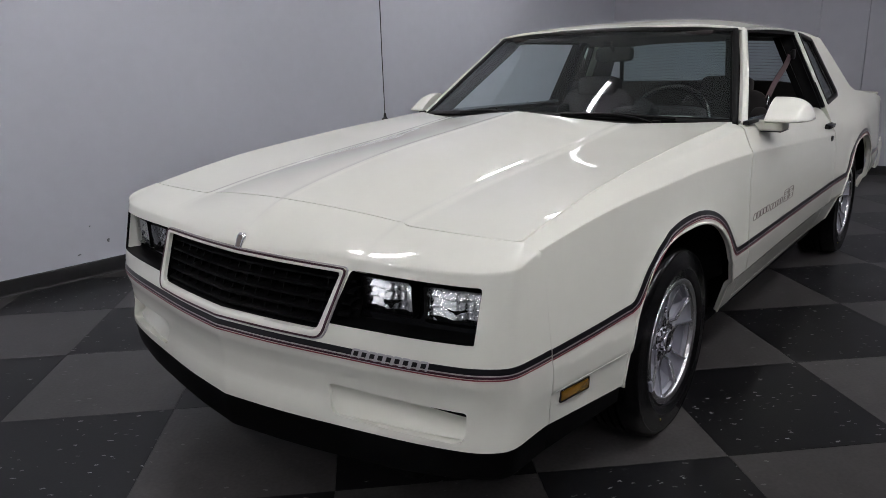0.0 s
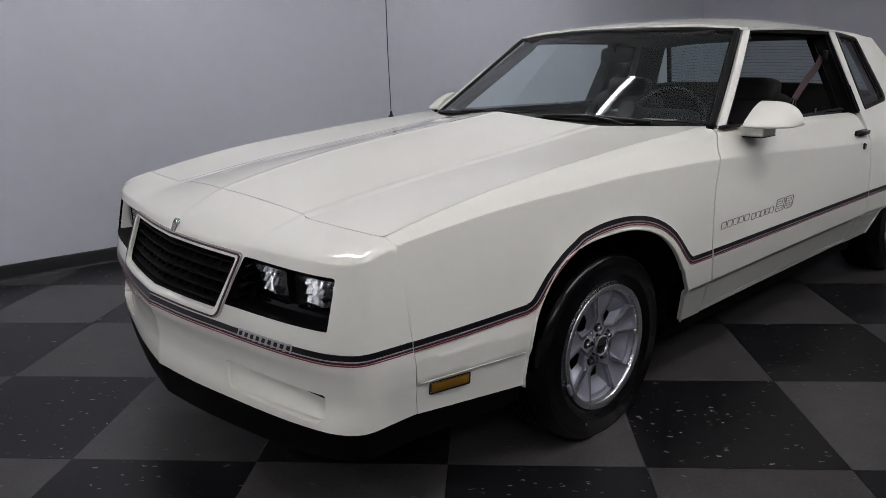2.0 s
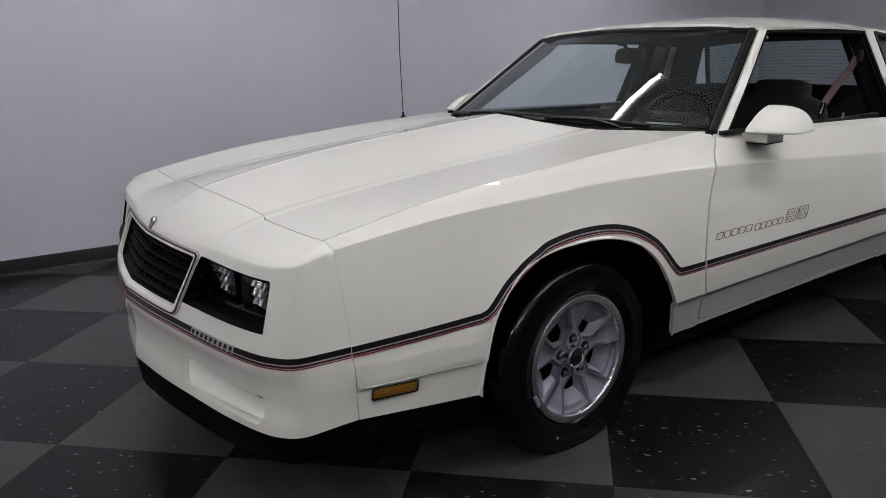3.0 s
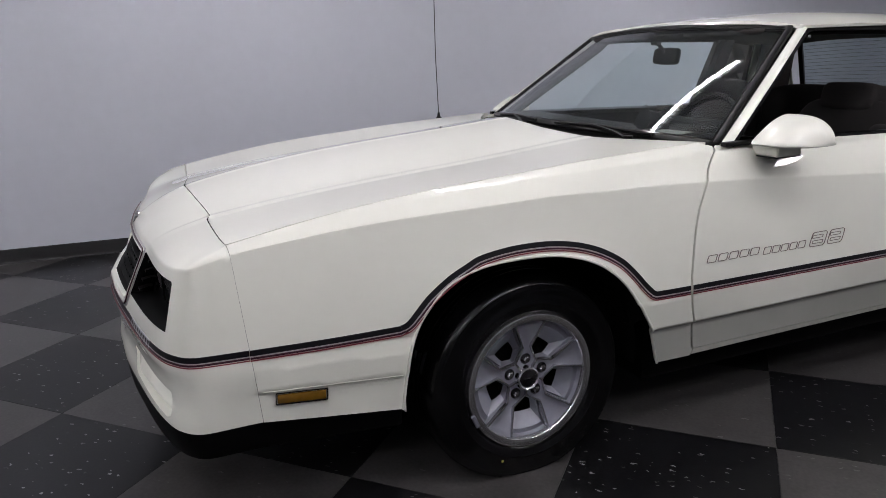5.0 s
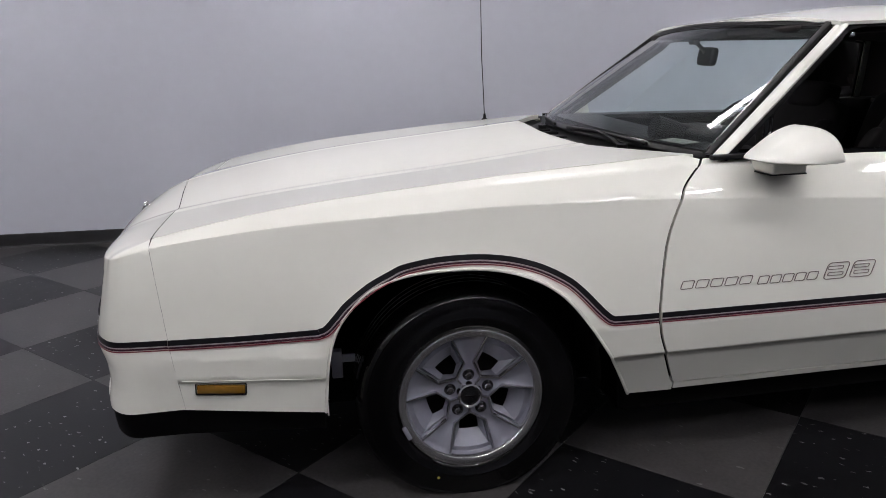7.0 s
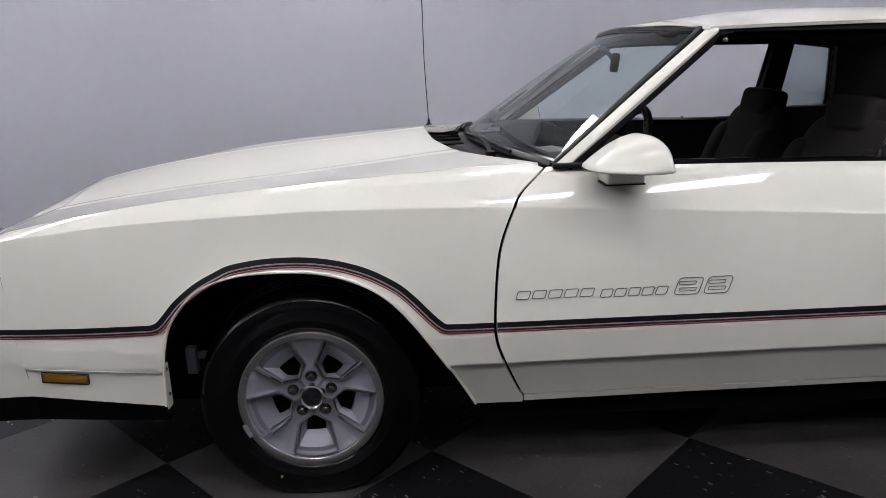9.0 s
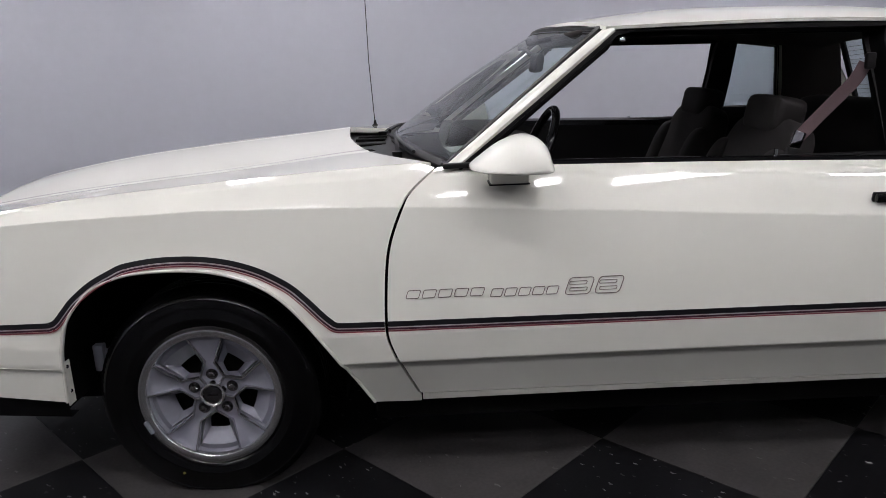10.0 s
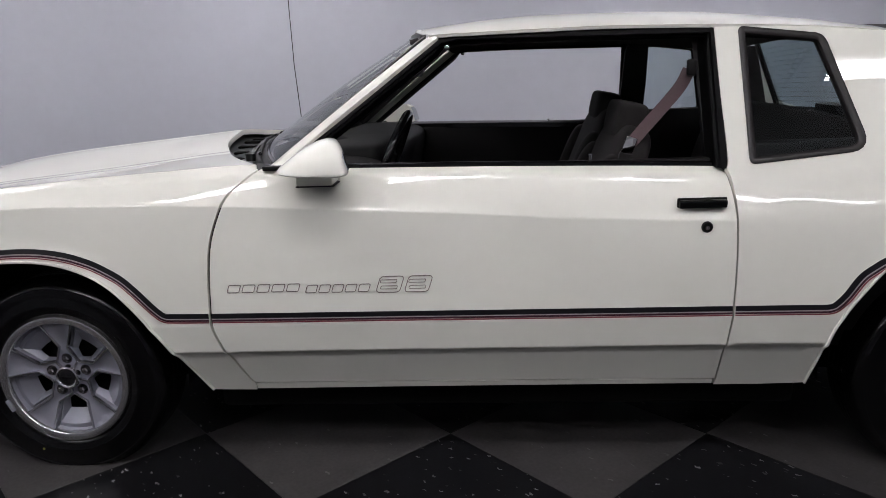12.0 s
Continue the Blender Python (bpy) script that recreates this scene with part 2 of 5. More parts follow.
def dense(poly, step, closed=True):
    p = np.array(poly, float)
    out = []
    for i in range(len(p) if closed else len(p) - 1):
        a, b = p[i], p[(i + 1) % len(p)]
        n = max(1, int(round(np.linalg.norm(b - a) / step)))
        out += [a + (b - a) * j / n for j in range(n)]
    if not closed:
        out.append(p[-1])
    return np.array(out)


def within(poly, pts):
    x, y = pts[:, 0], pts[:, 1]
    r = np.zeros(len(pts), bool)
    for (x1, y1), (x2, y2) in zip(poly, np.roll(poly, -1, axis=0)):
        c = (y1 > y) != (y2 > y)
        r ^= c & (x < (x2 - x1) * (y - y1) / (y2 - y1 if y2 != y1 else 1e-9) + x1)
    return r


def gap_to(poly, pts):
    best = np.full(len(pts), 1e9)
    for a, b in zip(poly, np.roll(poly, -1, axis=0)):
        d = b - a
        t = np.clip(((pts - a) @ d) / max(d @ d, 1e-12), 0, 1)
        best = np.minimum(best, np.linalg.norm(pts - a - t[:, None] * d, axis=1))
    return best


def far_from(line, pts):
    best = np.full(len(pts), 1e9)
    for a, b in zip(line[:-1], line[1:]):
        d = b - a
        t = np.clip(((pts - a) @ d) / (d @ d), 0, 1)
        best = np.minimum(best, np.linalg.norm(pts - a - t[:, None] * d, axis=1))
    return best


def mesh_of(verts, faces, normals=None, angle=None, smooth=True):
    me = bpy.data.meshes.new("mesh")
    me.from_pydata([tuple(map(float, v)) for v in verts], [], [tuple(map(int, f)) for f in faces])
    me.update()
    if smooth:
        me.polygons.foreach_set("use_smooth", [True] * len(me.polygons))
    if normals is not None:
        me.normals_split_custom_set_from_vertices([tuple(map(float, n)) for n in normals])
    elif angle is not None:
        me.set_sharp_from_angle(angle=radians(angle))
    return me


def sheet(outline, f, step=0.03, holes=(), flange=0.012, hole_flange=None, stepv=None, lines=(), out=(0, -1, 0)):
    """A pressed panel: the outline in two parameters, laid on the surface f, with its edges and its holes' edges turned inwards."""
    from mathutils.geometry import delaunay_2d_cdt
    stepv = stepv or step
    sc = np.array([1.0, step / stepv])
    loops = [dense(np.array(p, float) * sc, step * 0.7) for p in (outline, *holes)]
    lo, hi = loops[0].min(0), loops[0].max(0)
    gx, gy = np.meshgrid(np.arange(lo[0] + step / 2, hi[0], step), np.arange(lo[1] + step / 2, hi[1], step))
    grid = np.stack([gx.ravel(), gy.ravel()], 1)
    keep = within(loops[0], grid)
    for h in loops[1:]:
        keep &= ~within(h, grid)
    grid = grid[keep]
    far = np.full(len(grid), True)
    for h in loops:
        far &= gap_to(h, grid) > step * 0.4
    creases = [dense(np.array(p, float) * sc, step * 0.7, closed=False) for p in lines]
    for h in creases:
        far &= far_from(h, grid) > step * 0.45
    grid = grid[far]
    vs, es, spans = [], [], []
    for l in loops:
        o = len(vs)
        vs += [Vector(q) for q in l]
        es += [(o + i, o + (i + 1) % len(l)) for i in range(len(l))]
        spans.append((o, len(l)))
    for l in creases:
        keep = within(loops[0], l)
        keep &= gap_to(loops[0], l) > step * 0.3
        l = l[keep]
        o = len(vs)
        vs += [Vector(q) for q in l]
        es += [(o + i, o + i + 1) for i in range(len(l) - 1)]
    vs += [Vector(q) for q in grid]
    co, _, fs, *_ = delaunay_2d_cdt(vs, es, [], 0, 1e-6)
    uv = np.array([tuple(c) for c in co])
    tri = np.array([t for t in fs if len(t) == 3])
    mid = uv[tri].mean(1)
    keep = within(loops[0], mid)
    for h in loops[1:]:
        keep &= ~within(h, mid)
    tri = tri[keep]

    def at(q):
        q = q / sc
        return f(q[:, 0], q[:, 1])

    def normal(q):
        e = 0.0015
        du, dv = at(q + (e, 0)) - at(q - (e, 0)), at(q + (0, e)) - at(q - (0, e))
        n = np.cross(du, dv)
        return turn * n / np.maximum(np.linalg.norm(n, axis=1), 1e-12)[:, None]
    turn = 1.0
    turn = 1.0 if (normal(uv) @ np.array(out)).mean() > 0 else -1.0
    P, N = at(uv), normal(uv)
    used = np.unique(tri)
    index = -np.ones(len(uv), int)
    index[used] = np.arange(len(used))
    P, N, tri = P[used], N[used], index[tri]
    verts, norms, faces = [*P], [*N], [*tri]
    for k, l in enumerate(loops):
        d = flange if k == 0 else (hole_flange if hole_flange is not None else flange)
        if not d:
            continue
        p, n = at(l), normal(l)
        t = np.roll(p, -1, axis=0) - np.roll(p, 1, axis=0)
        side = np.cross(t, n)
        side /= np.maximum(np.linalg.norm(side, axis=1), 1e-12)[:, None]
        o, m = len(verts), len(l)
        verts += [*p, *(p - n * d)]
        norms += [*side, *side]
        faces += [(o + i, o + (i + 1) % m, o + m + (i + 1) % m, o + m + i) for i in range(m)]
    return verts, faces, norms


def oriented(data, outward, mirror=False):
    """Turns the sheet's normals to the outward direction, mirrored over y = 0 if wanted."""
    v, f, n = np.array(data[0]), list(data[1]), np.array(data[2])
    if (n[:50] @ np.array(outward)).mean() < 0:
        n = -n
    if mirror:
        v, n = v * (1, -1, 1), n * (1, -1, 1)
    g = []
    for q in f:
        a = v[list(q)]
        c = np.cross(a[1] - a[0], a[2] - a[0])
        g.append(tuple(q) if c @ n[list(q)].mean(0) >= 0 else tuple(reversed(q)))
    return mesh_of(v, g, n)


def surf(P, close_u=False, close_v=False, angle=40, caps=False):
    """A mesh over a grid of points."""
    P = np.array(P, float)
    nu, nv = P.shape[:2]
    f = []
    for i in range(nu if close_u else nu - 1):
        for j in range(nv if close_v else nv - 1):
            a, b = i, (i + 1) % nu
            c, d = j, (j + 1) % nv
            f.append((a * nv + c, b * nv + c, b * nv + d, a * nv + d))
    if caps:
        f.append(tuple(range(nv)))
        f.append(tuple((nu - 1) * nv + j for j in reversed(range(nv))))
    return mesh_of(P.reshape(-1, 3), f, angle=angle)


def joined(*meshes):
    """One mesh from several."""
    bm = bmesh.new()
    for me in meshes:
        bm.from_mesh(me)
    me = bpy.data.meshes.new("mesh")
    bm.to_mesh(me)
    bm.free()
    for m in meshes:
        bpy.data.meshes.remove(m)
    return me


def moved(me, m):
    me.transform(m)
    return me


def flipped(me):
    """A mirror copy over y = 0."""
    c = me.copy()
    c.transform(Matrix.Diagonal((1, -1, 1, 1)))
    c.flip_normals()
    return c


def sweep(path, profile, up=(0, 0, 1), closed=False, closed_profile=True, angle=40):
    """A profile (side, up) carried along a path; up: one direction, or one for each point."""
    p = np.array(path, float)
    t = (np.roll(p, -1, axis=0) - np.roll(p, 1, axis=0)) if closed else np.gradient(p, axis=0)
    t /= np.linalg.norm(t, axis=1)[:, None]
    u = np.broadcast_to(np.array(up, float), p.shape)
    s = np.cross(t, u)
    s /= np.linalg.norm(s, axis=1)[:, None]
    w = np.cross(s, t)
    g = np.array([[p[i] + s[i] * a + w[i] * b for a, b in profile] for i in range(len(p))])
    return surf(g, close_u=closed, close_v=closed_profile, angle=angle, caps=closed_profile and not closed)


def tube(path, r, n=10, closed=False, up=(0.01, 0.02, 1)):
    return sweep(path, [(r * math.cos(2 * math.pi * i / n), r * math.sin(2 * math.pi * i / n)) for i in range(n)], up, closed, angle=60)


def lathe(profile, n=64, angle=35):
    """Turned about the y axis: profile of (radius, y)."""
    a = np.linspace(0, 2 * math.pi, n, endpoint=False)
    return surf([[(r * math.cos(t), y, r * math.sin(t)) for r, y in profile] for t in a], close_u=True, angle=angle)


def block(x0, x1, y0, y1, z0, z1, bevel=0.004, seg=2):
    bm = bmesh.new()
    bmesh.ops.create_cube(bm, size=1)
    for v in bm.verts:
        v.co = Vector(((x0 + x1) / 2 + v.co.x * (x1 - x0), (y0 + y1) / 2 + v.co.y * (y1 - y0), (z0 + z1) / 2 + v.co.z * (z1 - z0)))
    if bevel:
        bmesh.ops.bevel(bm, geom=bm.edges[:], offset=bevel, segments=seg, affect="EDGES", profile=0.5)
    me = bpy.data.meshes.new("mesh")
    bm.to_mesh(me)
    bm.free()
    me.polygons.foreach_set("use_smooth", [True] * len(me.polygons))
    me.set_sharp_from_angle(angle=radians(40))
    return me


def cushion(c, s, e=0.35, n=24, m=None):
    """A soft rounded block of size s about c (superellipsoid)."""
    g = []
    for i in range(n + 1):
        v = -math.pi / 2 + math.pi * i / n
        row = []
        for j in range(2 * n):
            u = 2 * math.pi * j / (2 * n)
            cv, sv, cu, su = math.cos(v), math.sin(v), math.cos(u), math.sin(u)
            pw = lambda a: math.copysign(abs(a) ** e, a)
            row.append((s[0] / 2 * pw(cv) * pw(cu), s[1] / 2 * pw(cv) * pw(su), s[2] / 2 * pw(sv)))
        g.append(row)
    me = surf(g, close_v=True, angle=60)
    if m is not None:
        me.transform(m)
    me.transform(Matrix.Translation(c))
    return me


def ribbon(path, normals, width, lift, offset=0.0, thick=0.0015):
    """A thin strip laid along a path on a surface: path points, the surface's normals, width across, offset across."""
    p, n = np.array(path, float), np.array(normals, float)
    t = np.gradient(p, axis=0)
    t /= np.linalg.norm(t, axis=1)[:, None]
    s = np.cross(n, t)
    s /= np.linalg.norm(s, axis=1)[:, None]
    a, b = p + s * (offset - width / 2), p + s * (offset + width / 2)
    g = np.stack([a + n * (lift - thick), a + n * lift, b + n * lift, b + n * (lift - thick)], 1)
    return surf(g, angle=50)


# ---- the room ----
ROOM = pose(0, 2.59, 0, 0, 0, -2.0)          # the long wall's foot, turned a little against the car
WX, EX, SY = -9.0, 6.05, -11.0                # room's ends along the wall, and its depth

wall_n = part("wall_north", moved(block(WX, EX, 0, 0.15, 0, CEILING, 0), ROOM), WALL)
tagged(wall_n, "pale lavender-grey painted wall with faint scuffs", "wall", kind="structure")
for sx, sz, sw, sh, tilt in ((-0.203, 0.205, 0.016, 0.028, 20), (-0.385, 0.150, 0.022, 0.010, -15), (-0.30, 0.31, 0.006, 0.012, 40), (0.06, 0.44, 0.012, 0.006, 10)):
    ring_ = [(sw * (1 + 0.3 * math.sin(3 * t + sx * 9)) * math.cos(t) / 2, 0, sh * (1 + 0.25 * math.cos(2 * t)) * math.sin(t) / 2) for t in np.linspace(0, 2 * math.pi, 14, endpoint=False)]
    blob = surf([[(x * k, y, z * k) for x, y, z in ring_] for k in (1.0, 0.02)], close_v=True)
    part("scuff", moved(blob, ROOM @ pose(sx, -0.0015, sz, 0, tilt, 0)), SCUFF, wall_n)
wall_e = part("wall_east", moved(block(EX + 0.012, EX + 0.15, SY, 0.15, 0, CEILING, 0), ROOM), BLACK)
tagged(wall_e, "grey-lavender end wall of tall flat panels", "wall", kind="structure")
JOINTS = (0.0, -2.27, -2.70, -4.9, -7.1, -9.3, -11.0)
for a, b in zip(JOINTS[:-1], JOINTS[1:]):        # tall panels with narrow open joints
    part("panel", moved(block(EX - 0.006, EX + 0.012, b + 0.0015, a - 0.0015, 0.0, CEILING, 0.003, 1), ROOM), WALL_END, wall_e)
wall_w = part("wall_west", moved(block(WX - 0.15, WX, SY, 0.15, 0, CEILING, 0), ROOM), WALL)
tagged(wall_w, "pale lavender-grey painted side wall", "wall", kind="structure")
wall_s = part("wall_south", moved(block(WX - 0.15, EX + 0.15, SY - 0.15, SY, 0, CEILING, 0), ROOM), WALL)
tagged(wall_s, "pale lavender-grey painted wall facing the car", "wall", kind="structure")
ceil = part("ceiling", moved(block(WX - 0.15, EX + 0.15, SY - 0.15, 0.15, CEILING, CEILING + 0.12, 0), ROOM), CEIL)
tagged(ceil, "flat pale ceiling over the showroom", "ceiling", kind="structure")


def skirting(length, m):
    """Cove base: upright face, rounded top and a toe that curves out to the floor."""
    prof = [(0.0, 0.0), (-0.013, 0.0), (-0.009, 0.006), (-0.006, 0.016), (-0.006, 0.088), (-0.004, 0.093), (0.0, 0.095)]
    g = [[(x, y, z) for y, z in prof] for x in np.linspace(0, length, 2)]
    return moved(surf(g, angle=50), m)


sk = part("baseboard", skirting(EX - WX, ROOM @ pose(WX, 0, 0)), BASE)
tagged(sk, "black rubber cove baseboard along the long wall", "baseboard", kind="structure")
sk = part("baseboard", skirting(-SY - 0.02, ROOM @ pose(EX - 0.007, 0, 0, 0, 0, -90)), BASE)
tagged(sk, "black rubber cove baseboard along the end wall", "baseboard", kind="structure")

# floor: slab, then square vinyl tiles laid on the diagonal
slab = part("floor", moved(block(WX - 0.15, EX + 0.15, SY - 0.15, 0.15, -0.12, -0.004, 0), ROOM), GROUT)
tagged(slab, "chequered floor of charcoal and grey vinyl tiles", "floor", kind="structure")

HALF = 0.431                                   # half a tile's diagonal
LAT = pose(0.363, -0.654, 0, 0, 0, 0.9)


def lamp(x, y, turn, length, tubes=4):
    """Open strip fixture: enamel pan, tubes and end caps."""
    e = new("ceiling_light")
    e.matrix_world = pose(x, y, CEILING - 0.10, 0, 0, turn)
    w = 0.030 * tubes
    part("pan", block(-w / 2 - 0.03, w / 2 + 0.03, -length / 2 - 0.03, length / 2 + 0.03, 0.03, 0.095, 0.006), FIXTURE, e)
    for i in range(tubes):
        c = (i - (tubes - 1) / 2) * 0.030
        me = lathe([(0.001, -length / 2), (0.013, -length / 2), (0.013, length / 2), (0.001, length / 2)], 12, 50)
        t = part("tube", me, TUBE, e, "lit white fluorescent tube")
        t.location = (c, 0, 0.0)
        for s in (-1, 1):
            k = part("end_cap", lathe([(0.001, -0.03), (0.0155, -0.03), (0.0155, 0.03), (0.001, 0.03)], 12, 40), FIXTURE, e)
            k.location = (c, s * (length / 2 + 0.0), 0.0)
    tagged(e, "lit %s-tube fluorescent strip light under the ceiling" % {2: "two", 3: "three", 4: "four"}[tubes], "ceiling light", group="ceiling lights")
    return e


for lx, ly, ll, lt in LAMPS:
    lamp(lx, ly, 90, ll, lt)
lamp(0.88, 0.55, 72, 0.9, 2)


# ---- the car: surfaces ----
car = new("car")
car.matrix_world = pose(-0.008, -0.014, -0.002, 0, -0.45, 0.5) @ Matrix.Diagonal((0.985, 1, 1, 1))   # stands a little nose-down and turned
tagged(car, "white two-door eighties coupe with black and maroon side stripes", "car")
AXLE_R = 2.80
ARCH = np.array([(-0.392, 0.315), (-0.383, 0.40), (-0.371, 0.483), (-0.347, 0.557), (-0.312, 0.608), (-0.262, 0.656), (-0.20, 0.686), (-0.13, 0.702), (-0.05, 0.707),
                 (0.03, 0.706), (0.10, 0.697), (0.17, 0.677), (0.238, 0.643), (0.30, 0.590), (0.368, 0.502), (0.442, 0.385), (0.507, 0.260)])
ARCH_R = np.array([(2.335, 0.266), (2.341, 0.305), (2.349, 0.353), (2.359, 0.422), (2.386, 0.498), (2.448, 0.594), (2.507, 0.654), (2.589, 0.683), (2.684, 0.697), (2.785, 0.699), (2.875, 0.69), (2.945, 0.667), (3.005, 0.625), (3.055, 0.561), (3.085, 0.468), (3.105, 0.333)])


def step01(a, b, x):
    t = np.clip((np.asarray(x, float) - a) / (b - a), 0, 1)
    return t * t * (3 - 2 * t)


def shoulder(x):
    return sm(x, [(-0.83, 0.803), (-0.66, 0.823), (-0.52, 0.837), (-0.38, 0.846), (-0.23, 0.853), (-0.08, 0.859), (0.08, 0.864), (0.4, 0.861), (0.65, 0.852), (1.0, 0.833), (1.3, 0.815), (1.7, 0.790), (2.07, 0.776), (2.4, 0.79), (3.0, 0.83), (4.0, 0.83)])


def top_edge(x):
    return sm(x, [(-0.83, 0.815), (-0.6, 0.856), (-0.4, 0.884), (-0.2, 0.903), (0.0, 0.918), (0.116, 0.927), (0.4, 0.943), (0.7, 0.956), (1.46, 0.945), (2.05, 0.925), (2.4, 0.95), (3.0, 0.965), (4.0, 0.93)])


def width(x):
    return sm(x, [(-0.82, 0.858), (-0.38, 0.884), (0.0, 0.905), (0.45, 0.915), (1.2, 0.908), (2.0, 0.905), (2.7, 0.925), (3.4, 0.905), (4.0, 0.85)])


def side(x, z):
    """Half the body's width at x, z."""
    x, z = np.asarray(x, float), np.asarray(z, float)
    w0, zs, zt = width(x), shoulder(x), top_edge(x)
    ws = w0 - 0.028
    wt = sm(x, [(-0.82, 0.790), (-0.36, 0.785), (0.7, 0.776), (4.0, 0.76)])
    zl = np.minimum(z, zs)
    door = np.interp(zl, [0.15, 0.25, 0.397, 0.403, 0.412, 0.498, 0.506, 0.514, 0.55, 0.60, 0.68, 0.74, 0.80, 0.87, 0.95], [-0.130, -0.085, -0.028, -0.022, -0.009, 0.003, 0.003, 0.0, -0.0025, -0.005, -0.0095, -0.0145, -0.0205, -0.0275, -0.036])
    nose = np.interp(zl + 0.055 * (np.clip(x, -0.8, -0.37) + 0.77), [0.15, 0.315, 0.437, 0.446, 0.498, 0.506, 0.514, 0.55, 0.60, 0.68, 0.74, 0.80, 0.87, 0.95], [-0.050, -0.022, -0.010, -0.0035, 0.0005, 0.001, 0.0, -0.0025, -0.005, -0.0095, -0.0145, -0.0215, -0.029, -0.037])
    k = step01(-0.37, -0.15, x)
    low = w0 + nose * (1 - k) + door * k
    at_s = low
    t = np.clip((z - zs) / (zt - zs), 0, 3)
    wm = wt + 0.049 * (0.25 + 0.75 * step01(-0.8, 0.6, x))
    up = np.where(t < 0.8, at_s + (wm - at_s) * (np.minimum(t, 0.8) / 0.8) ** 1.12, wm + (wt - wm) * (t - 0.8) / 0.2)
    w = np.where(z < zs, low, up)
    q = np.stack([x.ravel(), z.ravel()], 1)
    d = np.minimum(far_from(ARCH, q), far_from(ARCH_R, q)).reshape(x.shape)
    return w + 0.011 * np.exp(-(d / 0.040) ** 2) * step01(0.47, 0.60, z)


def side_point(x, z):
    return np.stack([x, -side(x, z), z], -1)


TOP_V = 0.12                                   # span of the parameter above the shoulder


def unfold(x, z):
    """The panels' second parameter for a height: as it is below the shoulder, stretched above."""
    zs, zt = shoulder(x), top_edge(x)
    return np.where(z < zs, z, zs + TOP_V * (z - zs) / (zt - zs))


def skin(x, v):
    zs, zt = shoulder(x), top_edge(x)
    z = np.where(v < zs, v, zs + (v - zs) / TOP_V * (zt - zs))
    return np.stack([x, -side(x, z), z], -1)


def unfolded(line):
    return [(x, float(unfold(x, z))) for x, z in line]


BELT_Z = 0.925


def quarter_raw(x, z):
    zs = shoulder(x)
    low = side(x, np.minimum(z, zs))
    t = np.clip((z - zs) / (BELT_Z - zs), 0, 1)
    mid = low + (0.826 - low) * t ** 1.04
    return np.where(z < zs, low, np.where(z < BELT_Z, mid, 0.826 - (z - BELT_Z) * 0.487))


def quarter(x, z):
    """Half width over the quarter panel and the roof's rear pillar; the shoulder softens towards the hip."""
    x, z = np.asarray(x, float), np.asarray(z, float)
    soft = sum(quarter_raw(x, z + d) for d in (-0.045, -0.03, -0.015, 0.0, 0.015, 0.03, 0.045)) / 7
    k = step01(2.10, 2.30, x) * step01(0.62, 0.70, z)
    return quarter_raw(x, z) * (1 - k) + soft * k


def quarter_point(x, z):
    return np.stack([x, -quarter(x, z), z], -1)


def glasshouse(x, z):
    """Plane of the side windows."""
    return np.stack([x, -(0.826 - (z - BELT_Z) * 0.487), z], -1)


HOOD_Y = 0.43                                  # where the dome meets the flat sides


def hood_z(x, y):
    a = np.abs(y)
    zc = sm(x, [(-0.88, 0.843), (-0.8, 0.863), (-0.6, 0.901), (-0.4, 0.930), (-0.2, 0.951), (0.0, 0.968), (0.2, 0.985), (0.45, 1.005), (0.75, 1.013)])
    zb = sm(x, [(-0.88, 0.809), (-0.8, 0.822), (-0.6, 0.850), (-0.4, 0.872), (-0.2, 0.891), (0.0, 0.908), (0.2, 0.928), (0.5, 0.958), (0.75, 0.970)])
    ze = top_edge(x) + 0.001
    inner = zc - (zc - zb) * np.minimum(a / HOOD_Y, 1) ** 1.35
    outer = zb + (ze - zb) * np.clip((a - HOOD_Y) / (0.785 - HOOD_Y), 0, 1.1)
    return np.where(a < HOOD_Y, inner, outer) + 0.003 * np.exp(-((a - HOOD_Y) / 0.012) ** 2) + 0.002 * np.exp(-(a / 0.012) ** 2)


def hood_front(y):
    return sm(np.abs(y), [(0, -0.857), (0.2, -0.837), (0.41, -0.814), (0.425, -0.813), (0.45, -0.824), (0.62, -0.820), (0.74, -0.814), (0.80, -0.8075)])


# nose plan: from the centre round the corner to the fender's seam
PLAN = spline([(-1.132, 0.0), (-1.110, 0.2), (-1.076, 0.4), (-1.037, 0.6), (-1.000, 0.735), (-0.968, 0.800), (-0.928, 0.840), (-0.86, 0.853), (-0.79, 0.8595)], 16)
PLAN_S = np.concatenate([[0], np.cumsum(np.linalg.norm(np.diff(PLAN, axis=0), axis=1))])
S_END = PLAN_S[-1]


def s_of(y):
    return np.sign(y) * np.interp(abs(y), PLAN[:, 1], PLAN_S)


